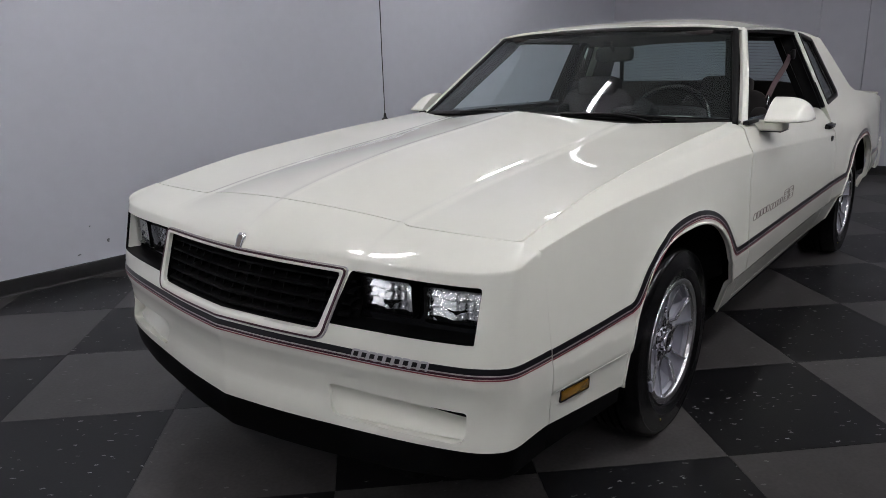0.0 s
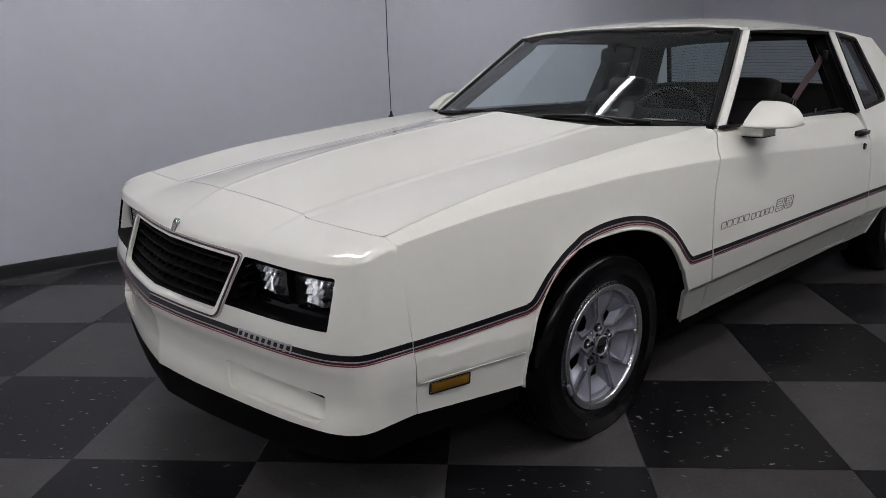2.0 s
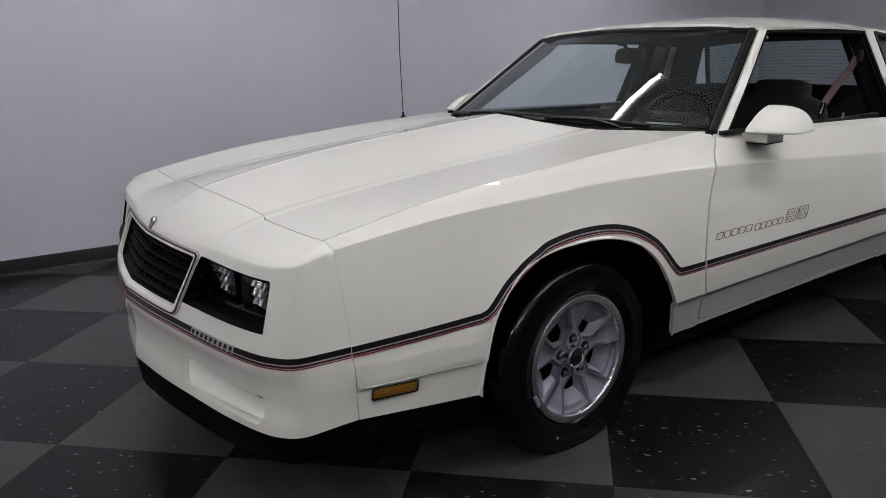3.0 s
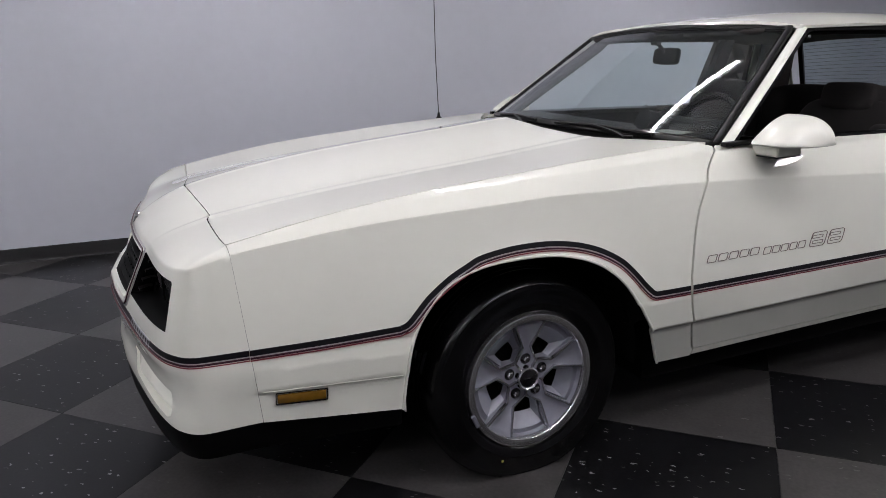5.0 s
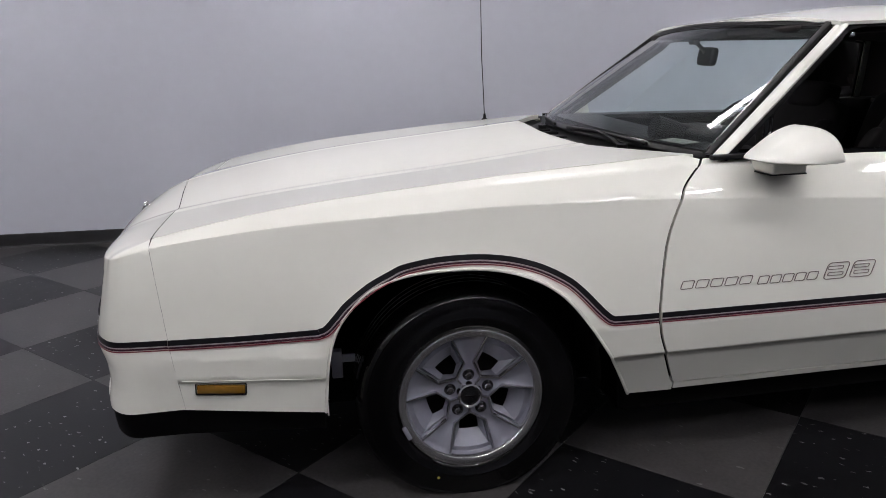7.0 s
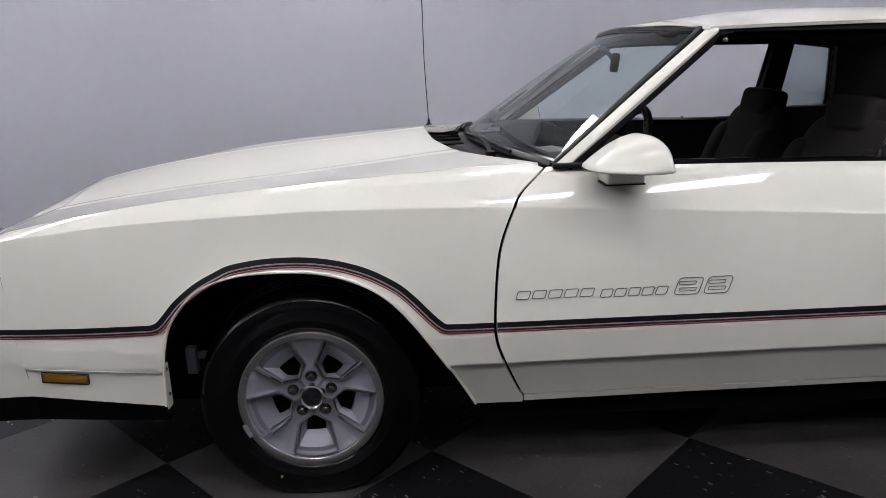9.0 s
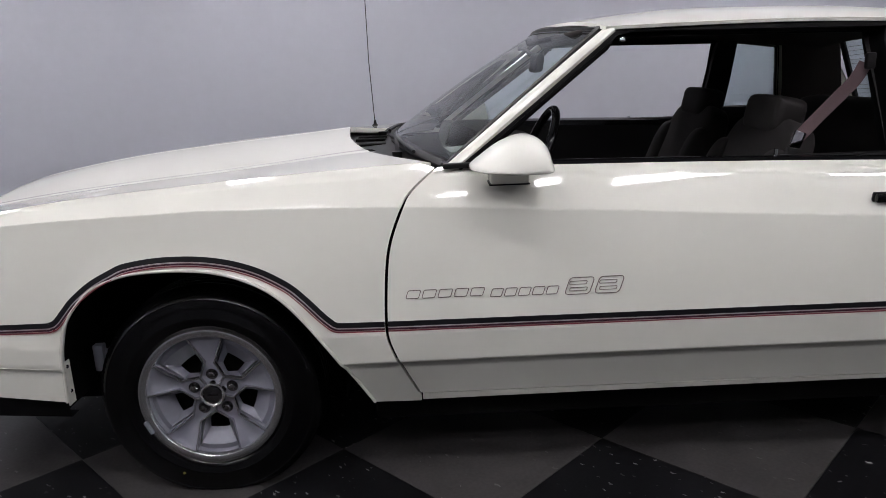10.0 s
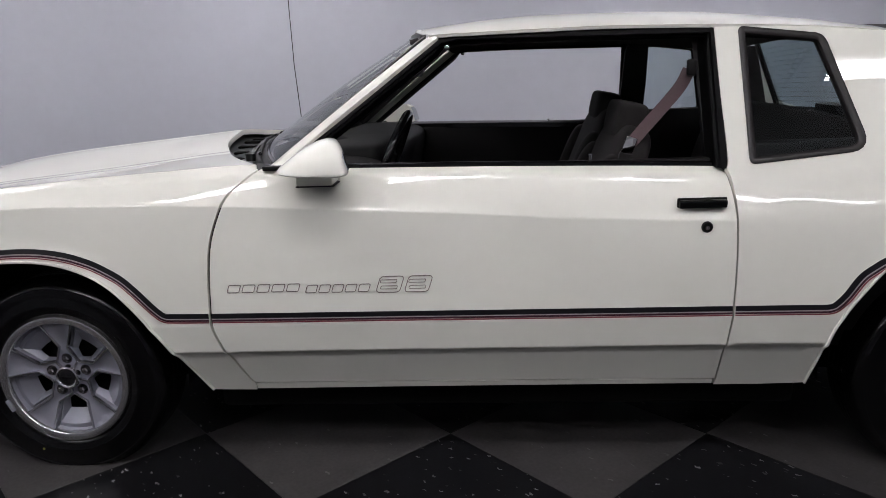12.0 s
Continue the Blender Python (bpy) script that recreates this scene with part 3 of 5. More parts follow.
def nose(s, z):
    """The front's outer skin: s along the plan (to the right positive), z the height."""
    a = np.abs(s)
    px, py = np.interp(a, PLAN_S, PLAN[:, 0]), np.interp(a, PLAN_S, PLAN[:, 1])
    lean = sm(a, [(0, -0.100), (0.4, -0.078), (0.80, -0.042), (S_END, -0.036)])
    rise = sm(z, [(0.545, 0.0), (0.60, 0.20), (0.66, 0.52), (0.745, 1.0), (0.83, 1.5)])
    under = sm(z, [(0.20, -0.02), (0.335, -0.002), (0.36, -0.003), (0.43, -0.014), (0.48, -0.011), (0.525, 0.0), (0.545, 0.0)])
    front = np.where(z > 0.545, lean * rise, under)
    zc = np.full_like(z, -0.79)
    even_z = np.clip(np.abs(z - 0.44) / 0.045, 0, 1)
    flank = side(zc, z) * even_z + 0.5 * (side(zc, z - 0.045) + side(zc, z + 0.045)) * (1 - even_z) - width(zc)
    b = step01(0.80, S_END, a)
    return np.stack([px - front * (1 - b) - 0.08 * (z - 0.60) * b, np.sign(s) * (py + flank * b), z], -1)


def nose_top(s):
    return sm(np.abs(s), [(0, 0.753), (0.3, 0.758), (0.6, 0.766), (0.78, 0.772), (0.88, 0.783), (0.97, 0.795), (S_END, 0.803)])


def fascia(s, v):
    """The nose's skin, carried on over the top to the hood's front edge."""
    s, v = np.asarray(s, float), np.asarray(v, float)
    zt = nose_top(s)
    low = nose(s, np.minimum(v, zt))
    a0 = nose(s, zt)
    t0 = nose(s, zt) - nose(s, zt - 0.01)
    t0 = t0 / np.linalg.norm(t0, axis=-1)[..., None]
    yb = a0[..., 1] * 0.795 / np.abs(nose(np.array([S_END]), np.array([0.803]))[0, 1])
    yb = np.clip(yb, -0.795, 0.795)
    xb = hood_front(yb) - 0.0014
    b0 = np.stack([xb, yb, hood_z(xb, yb)], -1)
    flat = (b0 - a0) / np.linalg.norm(b0 - a0, axis=-1)[..., None]
    cut = (0.50 + 0.05 * step01(0.55, 0.82, np.abs(s)))[..., None]
    t0 = t0 * (1 - cut) + flat * cut
    gap = np.linalg.norm(b0 - a0, axis=-1)[..., None]
    t1 = np.stack([np.full_like(xb, 0.95), np.zeros_like(xb), np.full_like(xb, 0.30)], -1)
    turn = step01(0.78, 0.93, np.abs(s))[..., None]
    t1 = t1 * (1 - turn) + flat * turn
    t = np.clip((v - zt) / 0.2, 0, 1)[..., None]
    h = (2 * t ** 3 - 3 * t ** 2 + 1) * a0 + (t ** 3 - 2 * t ** 2 + t) * t0 * gap * 0.9 + (3 * t ** 2 - 2 * t ** 3) * b0 + (t ** 3 - t ** 2) * t1 * gap * 0.9
    return np.where((v <= zt)[..., None], low, h)


def nose_foot(s):
    return sm(np.abs(s), [(0, 0.336), (0.5, 0.345), (0.85, 0.352), (S_END, 0.354)])


# ---- the car: panels ----
GRILLE = rounded([(s_of(-0.388), 0.730), (s_of(0.388), 0.730), (s_of(0.355), 0.590), (s_of(0.0), 0.590), (s_of(-0.355), 0.590)], [0.006, 0.006, 0.02, 0, 0.02])
LIGHT = rounded([(s_of(0.415), 0.738), (s_of(0.772), 0.741), (s_of(0.768), 0.614), (s_of(0.382), 0.611)], [0.012, 0.010, 0.004, 0.004])
INLET = rounded([(s_of(0.372), 0.451), (s_of(0.747), 0.444), (s_of(0.747), 0.366), (s_of(0.382), 0.370)], [0.018, 0.008, 0.030, 0.034])
FLIP = np.array([-1.0, 1.0])
ss = np.linspace(-S_END, S_END, 90)
FOLDS = [[(s, nose_top(s) + o) for s in np.linspace(-S_END + 0.03, S_END - 0.03, 80)] for o in (-0.006, 0.0, 0.008)]
for o in (-0.475, -0.455, 0.0, 0.455, 0.475):
    FOLDS.append([(s_of(o), nose_top(s_of(o)) + v) for v in np.linspace(0.02, 0.18, 9)])
edge = [(s, nose_foot(s)) for s in ss] + [(s, nose_top(s) + 0.2) for s in ss[::-1]]
body = part("front_fascia", oriented(sheet(edge, fascia, 0.02, [GRILLE, LIGHT, LIGHT[::-1] * FLIP, INLET, INLET[::-1] * FLIP], 0.0, 0.05, lines=FOLDS, out=(-1, 0, 0.2)), (-1, 0, 0)), PAINT, car, "white moulded nose with bumper and header in one")

seam_f = lambda z: -0.7892 - 0.08 * (z - 0.60)
DOOR_F = [(0.652, 0.288), (0.640, 0.303), (0.594, 0.411), (0.569, 0.485), (0.565, 0.55), (0.574, 0.685), (0.589, 0.765), (0.622, 0.848), (0.645, 0.887), (0.695, 0.928), (0.722, 0.946)]
door_f = spline(DOOR_F, 6)
DOOR_R = [(2.072, 0.282), (2.077, 0.40), (2.088, 0.53), (2.092, 0.65), (2.091, 0.74), (2.087, 0.83), (2.077, 0.888), (2.066, 0.910)]
door_r = spline(DOOR_R, 5)
hx = np.linspace(0.70, -0.795, 60)
xs_l = np.linspace(-0.775, 3.9, 160)
CREASE = [[(x, shoulder(x)) for x in xs_l]] + [[(x, z) for x in xs_l] for z in (0.398, 0.41, 0.448, 0.497)] + [[(x, shoulder(x) + 0.8 * (top_edge(x) - shoulder(x))) for x in xs_l]]


def creases(x0, x1, keep=None):
    r = [[q for q in l if x0 < q[0] < x1] for l in CREASE]
    return [l for l in r if len(l) > 2]


def RIDGE_LINE(x0, x1, k=0.8):
    return [(x, float(shoulder(x)) + k * TOP_V) for x in np.linspace(x0, x1, 60)]


fender = [(seam_f(0.354), 0.354), (-0.60, 0.336)] + [tuple(p) for p in spline(ARCH, 4)] + [(0.648, 0.257), (0.6485, 0.276)] + [(p[0] - 0.0075, p[1]) for p in unfolded(door_f)] + [(x, shoulder(x) + TOP_V) for x in hx if x < 0.70] + [(seam_f(0.82), float(shoulder(seam_f(0.82))) + TOP_V), (seam_f(0.81), float(shoulder(seam_f(0.81))))]
data = sheet(fender, skin, 0.024, flange=0.014, stepv=0.012, lines=[creases(-0.78, 0.64)[0], RIDGE_LINE(-0.77, 0.60, 0.035), [(x, float(shoulder(x)) - 0.005) for x in np.linspace(-0.77, 0.58, 60)], RIDGE_LINE(-0.76, 0.60), RIDGE_LINE(-0.76, 0.60, 0.70), RIDGE_LINE(-0.76, 0.62, 0.9), *[[(x, z) for x in np.linspace(a, 0.59, 12)] for z, a in ((0.398, 0.45), (0.41, 0.44))], [(x, 0.497) for x in np.linspace(0.375, 0.55, 12)], *[[(x, z - 0.055 * (x + 0.77)) for x in np.linspace(-0.77, -0.40, 20)] for z in (0.437, 0.446)]])
part("fender", oriented(data, (0, -1, 0)), PAINT, car)
part("fender", oriented(data, (0, -1, 0), True), PAINT, car)
tops = [(x, sm(x, [(0.72, 0.947), (1.46, 0.932), (2.06, 0.913)])) for x in np.linspace(2.05, 0.73, 40)]
door = unfolded([tuple(p + (0.001, 0.0)) for p in door_f[::-1]]) + [(x, 0.288 - 0.005 * (x - 0.65)) for x in np.linspace(0.66, 2.062, 40)] + unfolded([tuple(p) for p in door_r[:-1]] + tops)
data = sheet(door, skin, 0.024, flange=0.014, stepv=0.012, lines=[creases(0.6, 2.07)[0], RIDGE_LINE(0.62, 2.06, 0.035), [(x, float(shoulder(x)) - 0.005) for x in np.linspace(0.62, 2.06, 60)], RIDGE_LINE(0.71, 2.05), RIDGE_LINE(0.71, 2.05, 0.70), RIDGE_LINE(0.71, 2.05, 0.86), *[[(x, z) for x in np.linspace(0.62, 2.06, 50)] for z in (0.398, 0.41, 0.497)]])
for m, nm in ((False, "white driver's door with outlined lettering blocks"), (True, "")):
    d = part("door", oriented(data, (0, -1, 0), m), PAINT, car, nm)
    if not m:
        door_left = d
QW = rounded([(2.148, 1.286), (2.371, 1.257), (2.458, 0.955), (2.145, 0.928)], [0.006, 0.02, 0.045, 0.008])
rear = [tuple(p + (0.005, 0)) for p in door_r] + [(2.078, 0.93), (2.074, 1.10), (2.072, 1.302), (2.30, 1.288), (2.60, 1.262), (2.72, 1.14), (2.85, 0.985), (2.95, 0.952), (3.2, 0.925), (3.5, 0.895), (3.70, 0.868), (3.83, 0.80), (3.91, 0.68), (3.93, 0.55),
        (3.91, 0.42), (3.20, 0.34)] + [tuple(p) for p in spline(ARCH_R, 4)[::-1]] + [(2.20, 0.259), (2.072, 0.2565)]
data = sheet(rear, quarter_point, 0.026, [QW], 0.022, 0.02, stepv=0.016, lines=[*[[(x, z) for x in np.linspace(2.09, 2.31, 12)] for z in (0.398, 0.41)], [(x, 0.497) for x in np.linspace(2.09, 2.35, 12)], [(x, float(shoulder(x))) for x in np.linspace(2.09, 3.85, 60)]])
part("quarter_panel", oriented(data, (0, -1, 0)), PAINT, car)
part("quarter_panel", oriented(data, (0, -1, 0), True), PAINT, car)
rocker = [(0.652, 0.284), (2.066, 0.277), (2.066, 0.2615), (0.652, 0.2615)]
data = sheet(rocker, side_point, 0.02, flange=0.03)
part("rocker_panel", oriented(data, (0, -1, 0)), PAINT, car)
part("rocker_panel", oriented(data, (0, -1, 0), True), PAINT, car)

ys = np.linspace(-0.779, 0.779, 70)
back = lambda y: sm(np.abs(y), [(0, 0.395), (0.2, 0.415), (0.45, 0.503), (0.65, 0.610), (0.78, 0.705)])
hood = [(hood_front(y) + 0.0014, y) for y in ys] + [(x, sm(x, [(-0.82, 0.785), (0.7, 0.772)])) for x in np.linspace(-0.797, 0.70, 60)] + [(back(y), y) for y in ys[::-1]] + [(x, -sm(x, [(-0.82, 0.785), (0.7, 0.772)])) for x in np.linspace(0.70, -0.797, 60)]
hl_x = np.linspace(-0.80, 0.50, 60)
HL = [[(x, sg * (HOOD_Y + o)) for x in hl_x] for sg in (1, -1) for o in (-0.012, 0.0, 0.012)] + [[(x, o) for x in np.linspace(-0.84, 0.41, 60)] for o in (-0.012, 0.0, 0.012)]
part("hood", oriented(sheet(hood, lambda x, y: np.stack([x, y, hood_z(x, y)], -1), 0.022, flange=0.02, lines=HL, out=(0, 0, 1)), (0, 0, 1)), PAINT, car, "white domed hood with three raised creases")

# roof
us, vs = np.linspace(0, 1, 40), np.linspace(-1, 1, 61)
g = []
for u in us:
    row = []
    for v in vs:
        xf, xr = 1.136 + 0.095 * v * v, 2.615 - 0.03 * v * v
        x = xf + (xr - xf) * u
        zc = sm(x, [(1.10, 1.332), (1.25, 1.357), (1.6, 1.380), (2.0, 1.373), (2.4, 1.334), (2.62, 1.298)])
        ze = sm(x, [(1.10, 1.303), (1.3, 1.311), (1.7, 1.314), (2.05, 1.305), (2.4, 1.285), (2.62, 1.258)])
        row.append((x, 0.648 * v, float(ze + (zc - ze) * (1 - abs(v) ** 3.2))))
    g.append(row)
top = surf(g, angle=60)
rim_l = [[(p[0][0], p[0][1], p[0][2]), (p[0][0], p[0][1] + 0.003, p[0][2] - 0.009), (p[0][0], p[0][1] + 0.02, p[0][2] - 0.012)] for p in g]
rim_r = [[(x, -y, z) for x, y, z in r] for r in rim_l]
rim_f = [[(p[0], p[1], p[2]), (p[0] - 0.004, p[1], p[2] - 0.010), (p[0] + 0.02, p[1], p[2] - 0.022)] for p in g[0]]
part("roof", joined(top, surf(rim_l), surf(rim_r), surf(rim_f)), PAINT, car, "white smooth steel roof")
lin = [[(x * 0.97 + 0.045, y * 0.95, z - 0.035) for x, y, z in r] for r in g]
part("headliner", surf(lin), LINER, car, "dark cloth headliner")

# windscreen pillars
for s in (1, -1):
    a, b = np.array((0.756, -0.808 * s, 0.940)), np.array((1.250, -0.634 * s, 1.304))
    mid = (a + b) / 2 + (0.004, -0.004 * s, 0.006)
    prof = [(-0.017, -0.012), (-0.015, 0.005), (-0.006, 0.010), (0.006, 0.010), (0.014, 0.005), (0.016, -0.012)]
    part("windscreen_pillar", sweep(spline([a, mid, b], 8), prof, (-0.4, -0.75 * s, 0.5)), PAINT, car)

# deck lid, spoiler, tail
xs = np.linspace(2.78, 3.75, 18)
g = [[(x, y, float(sm(x, [(2.78, 0.951), (2.93, 0.945), (3.2, 0.922), (3.5, 0.892), (3.75, 0.862)]) + 0.02 * (1 - (y / 0.74) ** 2))) for y in np.linspace(-0.735, 0.735, 25)] for x in xs]
part("deck_lid", surf(g), PAINT, car, "white boot lid")
prof = [(-0.11, 0.0), (-0.05, 0.014), (0.04, 0.030), (0.075, 0.031), (0.07, 0.018), (0.06, 0.0)]
sp = spline([(3.60, -0.79, 0.868), (3.66, -0.66, 0.874), (3.69, 0, 0.884), (3.66, 0.66, 0.874), (3.60, 0.79, 0.868)], 10)
part("rear_spoiler", sweep(sp, prof), PAINT, car, "low white spoiler on the boot lid")
part("tail_panel", block(3.70, 3.90, -0.78, 0.78, 0.42, 0.85, 0.05, 4), PAINT, car)
bp = spline([(3.55, -0.885, 0.50), (3.80, -0.875, 0.50), (3.94, -0.84, 0.50), (4.02, -0.74, 0.50), (4.05, 0, 0.50), (4.02, 0.74, 0.50), (3.94, 0.84, 0.50), (3.80, 0.875, 0.50), (3.55, 0.885, 0.50)], 8)
part("rear_bumper", sweep(bp, [(-0.012, -0.10), (0.006, -0.11), (0.010, 0.04), (0.0, 0.07), (-0.03, 0.075), (-0.03, -0.1)]), PAINT, car, "white rear bumper cover")

# dark structure under the skin
# the wide lower block is added to stop light reaching the floor underneath
part("underbody", joined(block(-0.98, 3.85, -0.58, 0.58, 0.19, 0.42, 0.02), block(0.50, 2.34, -0.77, 0.77, 0.165, 0.40, 0.02)), UNDER, car, "black underbody with an added wide light-blocking slab")
part("engine_bay", joined(block(-0.90, 0.42, -0.60, 0.60, 0.42, 0.79, 0.01), block(0.42, 0.78, -0.74, 0.74, 0.42, 0.90, 0.01)), UNDER, car)
for s in (1, -1):
    part("sill_core", block(0.56, 2.22, min(-s * 0.79, -s * 0.6), max(-s * 0.79, -s * 0.6), 0.245, 0.40, 0.01), UNDER, car)
    part("body_core", block(0.40, 2.20, min(-s * 0.80, -s * 0.765), max(-s * 0.80, -s * 0.765), 0.40, 0.90, 0.01), UNDER, car)
for cx in (0.0, AXLE_R):
    for s in (1, -1):
        ang = np.linspace(math.radians(-8), math.radians(188), 40)
        g = [[(cx + 0.425 * math.cos(t), -s * y, 0.325 + 0.40 * math.sin(t)) for y in (0.875 if math.sin(t) > 0.25 else 0.825, 0.78, 0.60)] for t in ang]
        cap = [[(cx + r * math.cos(t), -s * 0.60, 0.325 + r * 0.94 * math.sin(t)) for r in (0.02, 0.425)] for t in ang]
        part("wheel_housing", joined(surf(g), surf(cap)), UNDER, car, "black wheel housing")

# black air dam under the nose
ss = np.linspace(-S_END, S_END, 120)
rows = []
for k, d in ((0.0, -0.004), (0.15, -0.004), (0.9, -0.010), (1.0, -0.014), (1.0, -0.05)):
    zf = nose_foot(ss)
    zl = sm(np.abs(ss), [(0, 0.235), (0.5, 0.250), (0.85, 0.274), (S_END, 0.274)])
    z = zf + (zl - zf) * k + (0.004 if k == 0 else 0)
    p = nose(ss, np.full_like(ss, 0.345))
    n = np.stack([-np.gradient(p[:, 1]), np.gradient(p[:, 0])], 1)
    n /= np.linalg.norm(n, axis=1)[:, None]
    rows.append(np.stack([p[:, 0] + n[:, 0] * d, p[:, 1] + n[:, 1] * d, z], 1))
part("air_dam", surf(rows), SEAL, car, "black plastic air dam under the bumper")
for s in (1, -1):
    g = []
    for x in np.linspace(-0.786, -0.395, 20):
        w = float(side(np.array([x]), np.array([0.34]))[0])
        zf, zl = sm(x, [(-0.79, 0.356), (-0.39, 0.317)]), sm(x, [(-0.79, 0.274), (-0.39, 0.262)])
        g.append([(x, -s * (w - 0.006), zf + 0.004), (x, -s * (w - 0.010), zf - 0.008), (x, -s * (w - 0.016), zl), (x, -s * (w - 0.06), zl)])
    part("dam_end", surf(g), SEAL, car)


# ---- the car: glass and window trim ----
def patch(a, b, bulge, n=30, m=16, out=(-0.45, 0, 0.89)):
    """A bowed pane between two edge curves a (foot) and b (head)."""
    a, b = np.array(a), np.array(b)
    o = np.array(out)
    g = []
    for i in range(m + 1):
        t = i / m
        row = a * (1 - t) + b * t
        k = np.linspace(-1, 1, len(a))
        row = row + o * (bulge * (1 - k ** 2) * math.sin(math.pi * t))[:, None]
        g.append(row)
    return g


ws_a = spline([(0.748, -0.775, 0.947), (0.658, -0.55, 0.961), (0.587, -0.28, 0.971), (0.562, 0.0, 0.975), (0.587, 0.28, 0.971), (0.658, 0.55, 0.961), (0.748, 0.775, 0.947)], 6)
ws_b = spline([(1.218, -0.608, 1.304), (1.175, -0.40, 1.317), (1.142, -0.20, 1.325), (1.130, 0.0, 1.328), (1.142, 0.20, 1.325), (1.175, 0.40, 1.317), (1.218, 0.608, 1.304)], 6)
g = patch(ws_a, ws_b, 0.012)
ws = part("windscreen", surf(g), WS_GLASS, car, "lightly tinted curved windscreen")
ws.visible_shadow = False
g = np.array(g)
rim = np.concatenate([g[0], g[1:, -1], g[-1, ::-1][1:], g[1:-1, 0][::-1]])
part("windscreen_seal", sweep(rim, [(-0.013, -0.006), (-0.013, 0.004), (-0.006, 0.008), (0.008, 0.008), (0.014, 0.002), (0.014, -0.006)], (-0.45, 0, 0.89), closed=True), BLACK, car, "black rubber windscreen seal")
# shade band seal at the head, wider
part("header_moulding", surf([[p + (-0.014, 0, -0.004) for p in g[-1]], [p + (-0.006, 0, 0.005) for p in g[-1]], [p + (0.006, 0, 0.004) for p in g[-1]]]), BLACK, car)

# black printed border and dark shade band inside the seal
def border(edge, inner, wide):
    """A strip from the pane's edge inwards, a little proud of the glass."""
    d = inner - edge
    d = d / np.linalg.norm(d, axis=1)[:, None]
    lift = np.array((-0.45, 0, 0.89)) * 0.0022
    return surf([edge + lift, edge + d * wide * 0.5 + lift, edge + d * wide + lift], angle=60)


for a_, b_, wd in ((g[:, 0], g[:, 4], 0.018), (g[:, -1], g[:, -5], 0.018), (g[-1], g[-4], 0.024), (g[0], g[3], 0.020)):
    part("glass_border", border(a_, b_, wd), GLOSSBLACK, ws, "black border of the windscreen")

# cowl behind the hood
yy = np.linspace(-0.775, 0.775, 40)
cg = []
for y in yy:
    b0, b1 = float(back(y)), float(np.interp(y, ws_a[:, 1], ws_a[:, 0]))
    zb, zw = float(hood_z(np.array([b0]), np.array([y]))[0]), float(np.interp(y, ws_a[:, 1], ws_a[:, 2]))
    cg.append([(b0 - 0.03, y, zb - 0.022), (b0 + 0.02, y, zb - 0.045), (b1 - 0.02, y, zw - 0.022), (b1 + 0.03, y, zw - 0.004)])
part("cowl_panel", surf(cg, angle=60), BLACK, car, "black cowl panel below the windscreen")
for k in range(12):
    y = -0.55 + k * 0.1
    b0, b1 = float(back(y)), float(np.interp(y, ws_a[:, 1], ws_a[:, 0]))
    zb = float(hood_z(np.array([b0]), np.array([y]))[0])
    part("cowl_slot", block(b0 + 0.02, b1 - 0.03, y - 0.02, y + 0.02, zb - 0.047, zb - 0.038, 0.002, 1), UNDER, car)


def on_screen(y, t):
    """A point on the windscreen: across y, t up from the foot."""
    a = np.array([np.interp(y, ws_a[:, 1], ws_a[:, i]) for i in range(3)])
    y2 = y * 0.79
    b = np.array([np.interp(y2, ws_b[:, 1], ws_b[:, i]) for i in range(3)])
    return a * (1 - t) + b * t + np.array((-0.45, 0, 0.89)) * 0.012 * (1 - (y / 0.77) ** 2) * math.sin(math.pi * t)


for y0, y1 in ((0.02, 0.46), (-0.58, -0.12)):
    w = new("wiper")
    w.parent = car
    pts = [on_screen(y0 + (y1 - y0) * t, 0.004 + 0.016 * math.sin(math.pi * t)) + (-0.018, 0, 0.006) for t in np.linspace(0, 1, 10)]
    part("blade", tube(pts, 0.006, 8), BLACK, w)
    a = on_screen(y0 + 0.06, 0.0) + (-0.05, 0, -0.012)
    part("arm", sweep([a, a * 0.6 + pts[5] * 0.4 + (0, 0, 0.008), pts[5] + (0, 0, 0.003)], [(-0.007, -0.003), (-0.007, 0.003), (0.007, 0.003), (0.007, -0.003)]), BLACK, w)
    part("pivot", moved(lathe([(0.001, -0.012), (0.016, -0.012), (0.018, 0.012), (0.001, 0.014)], 16), pose(*a, 90, 0, 0)), BLACK, w)

# rear window
rb = spline([(2.775, -0.64, 0.965), (2.84, 0, 0.975), (2.775, 0.64, 0.965)], 10)
rt = spline([(2.63, -0.575, 1.270), (2.655, 0, 1.292), (2.63, 0.575, 1.270)], 10)
rg = patch(rb, rt, 0.01, out=(0.65, 0, 0.75))
o = part("rear_window", surf(rg), Q_GLASS, car, "tinted rear window with heating wires")
o.visible_shadow = False
rg = np.array(rg)
rim = np.concatenate([rg[0], rg[1:, -1], rg[-1, ::-1][1:], rg[1:-1, 0][::-1]])
part("rear_window_seal", sweep(rim, [(-0.014, -0.006), (-0.014, 0.006), (0.014, 0.006), (0.014, -0.006)], (0.65, 0, 0.75), closed=True), BLACK, car)
for i in range(2, 15):
    part("heating_wire", tube(rg[i] + (-0.004, 0, -0.003), 0.0007, 5), BLACK, o)

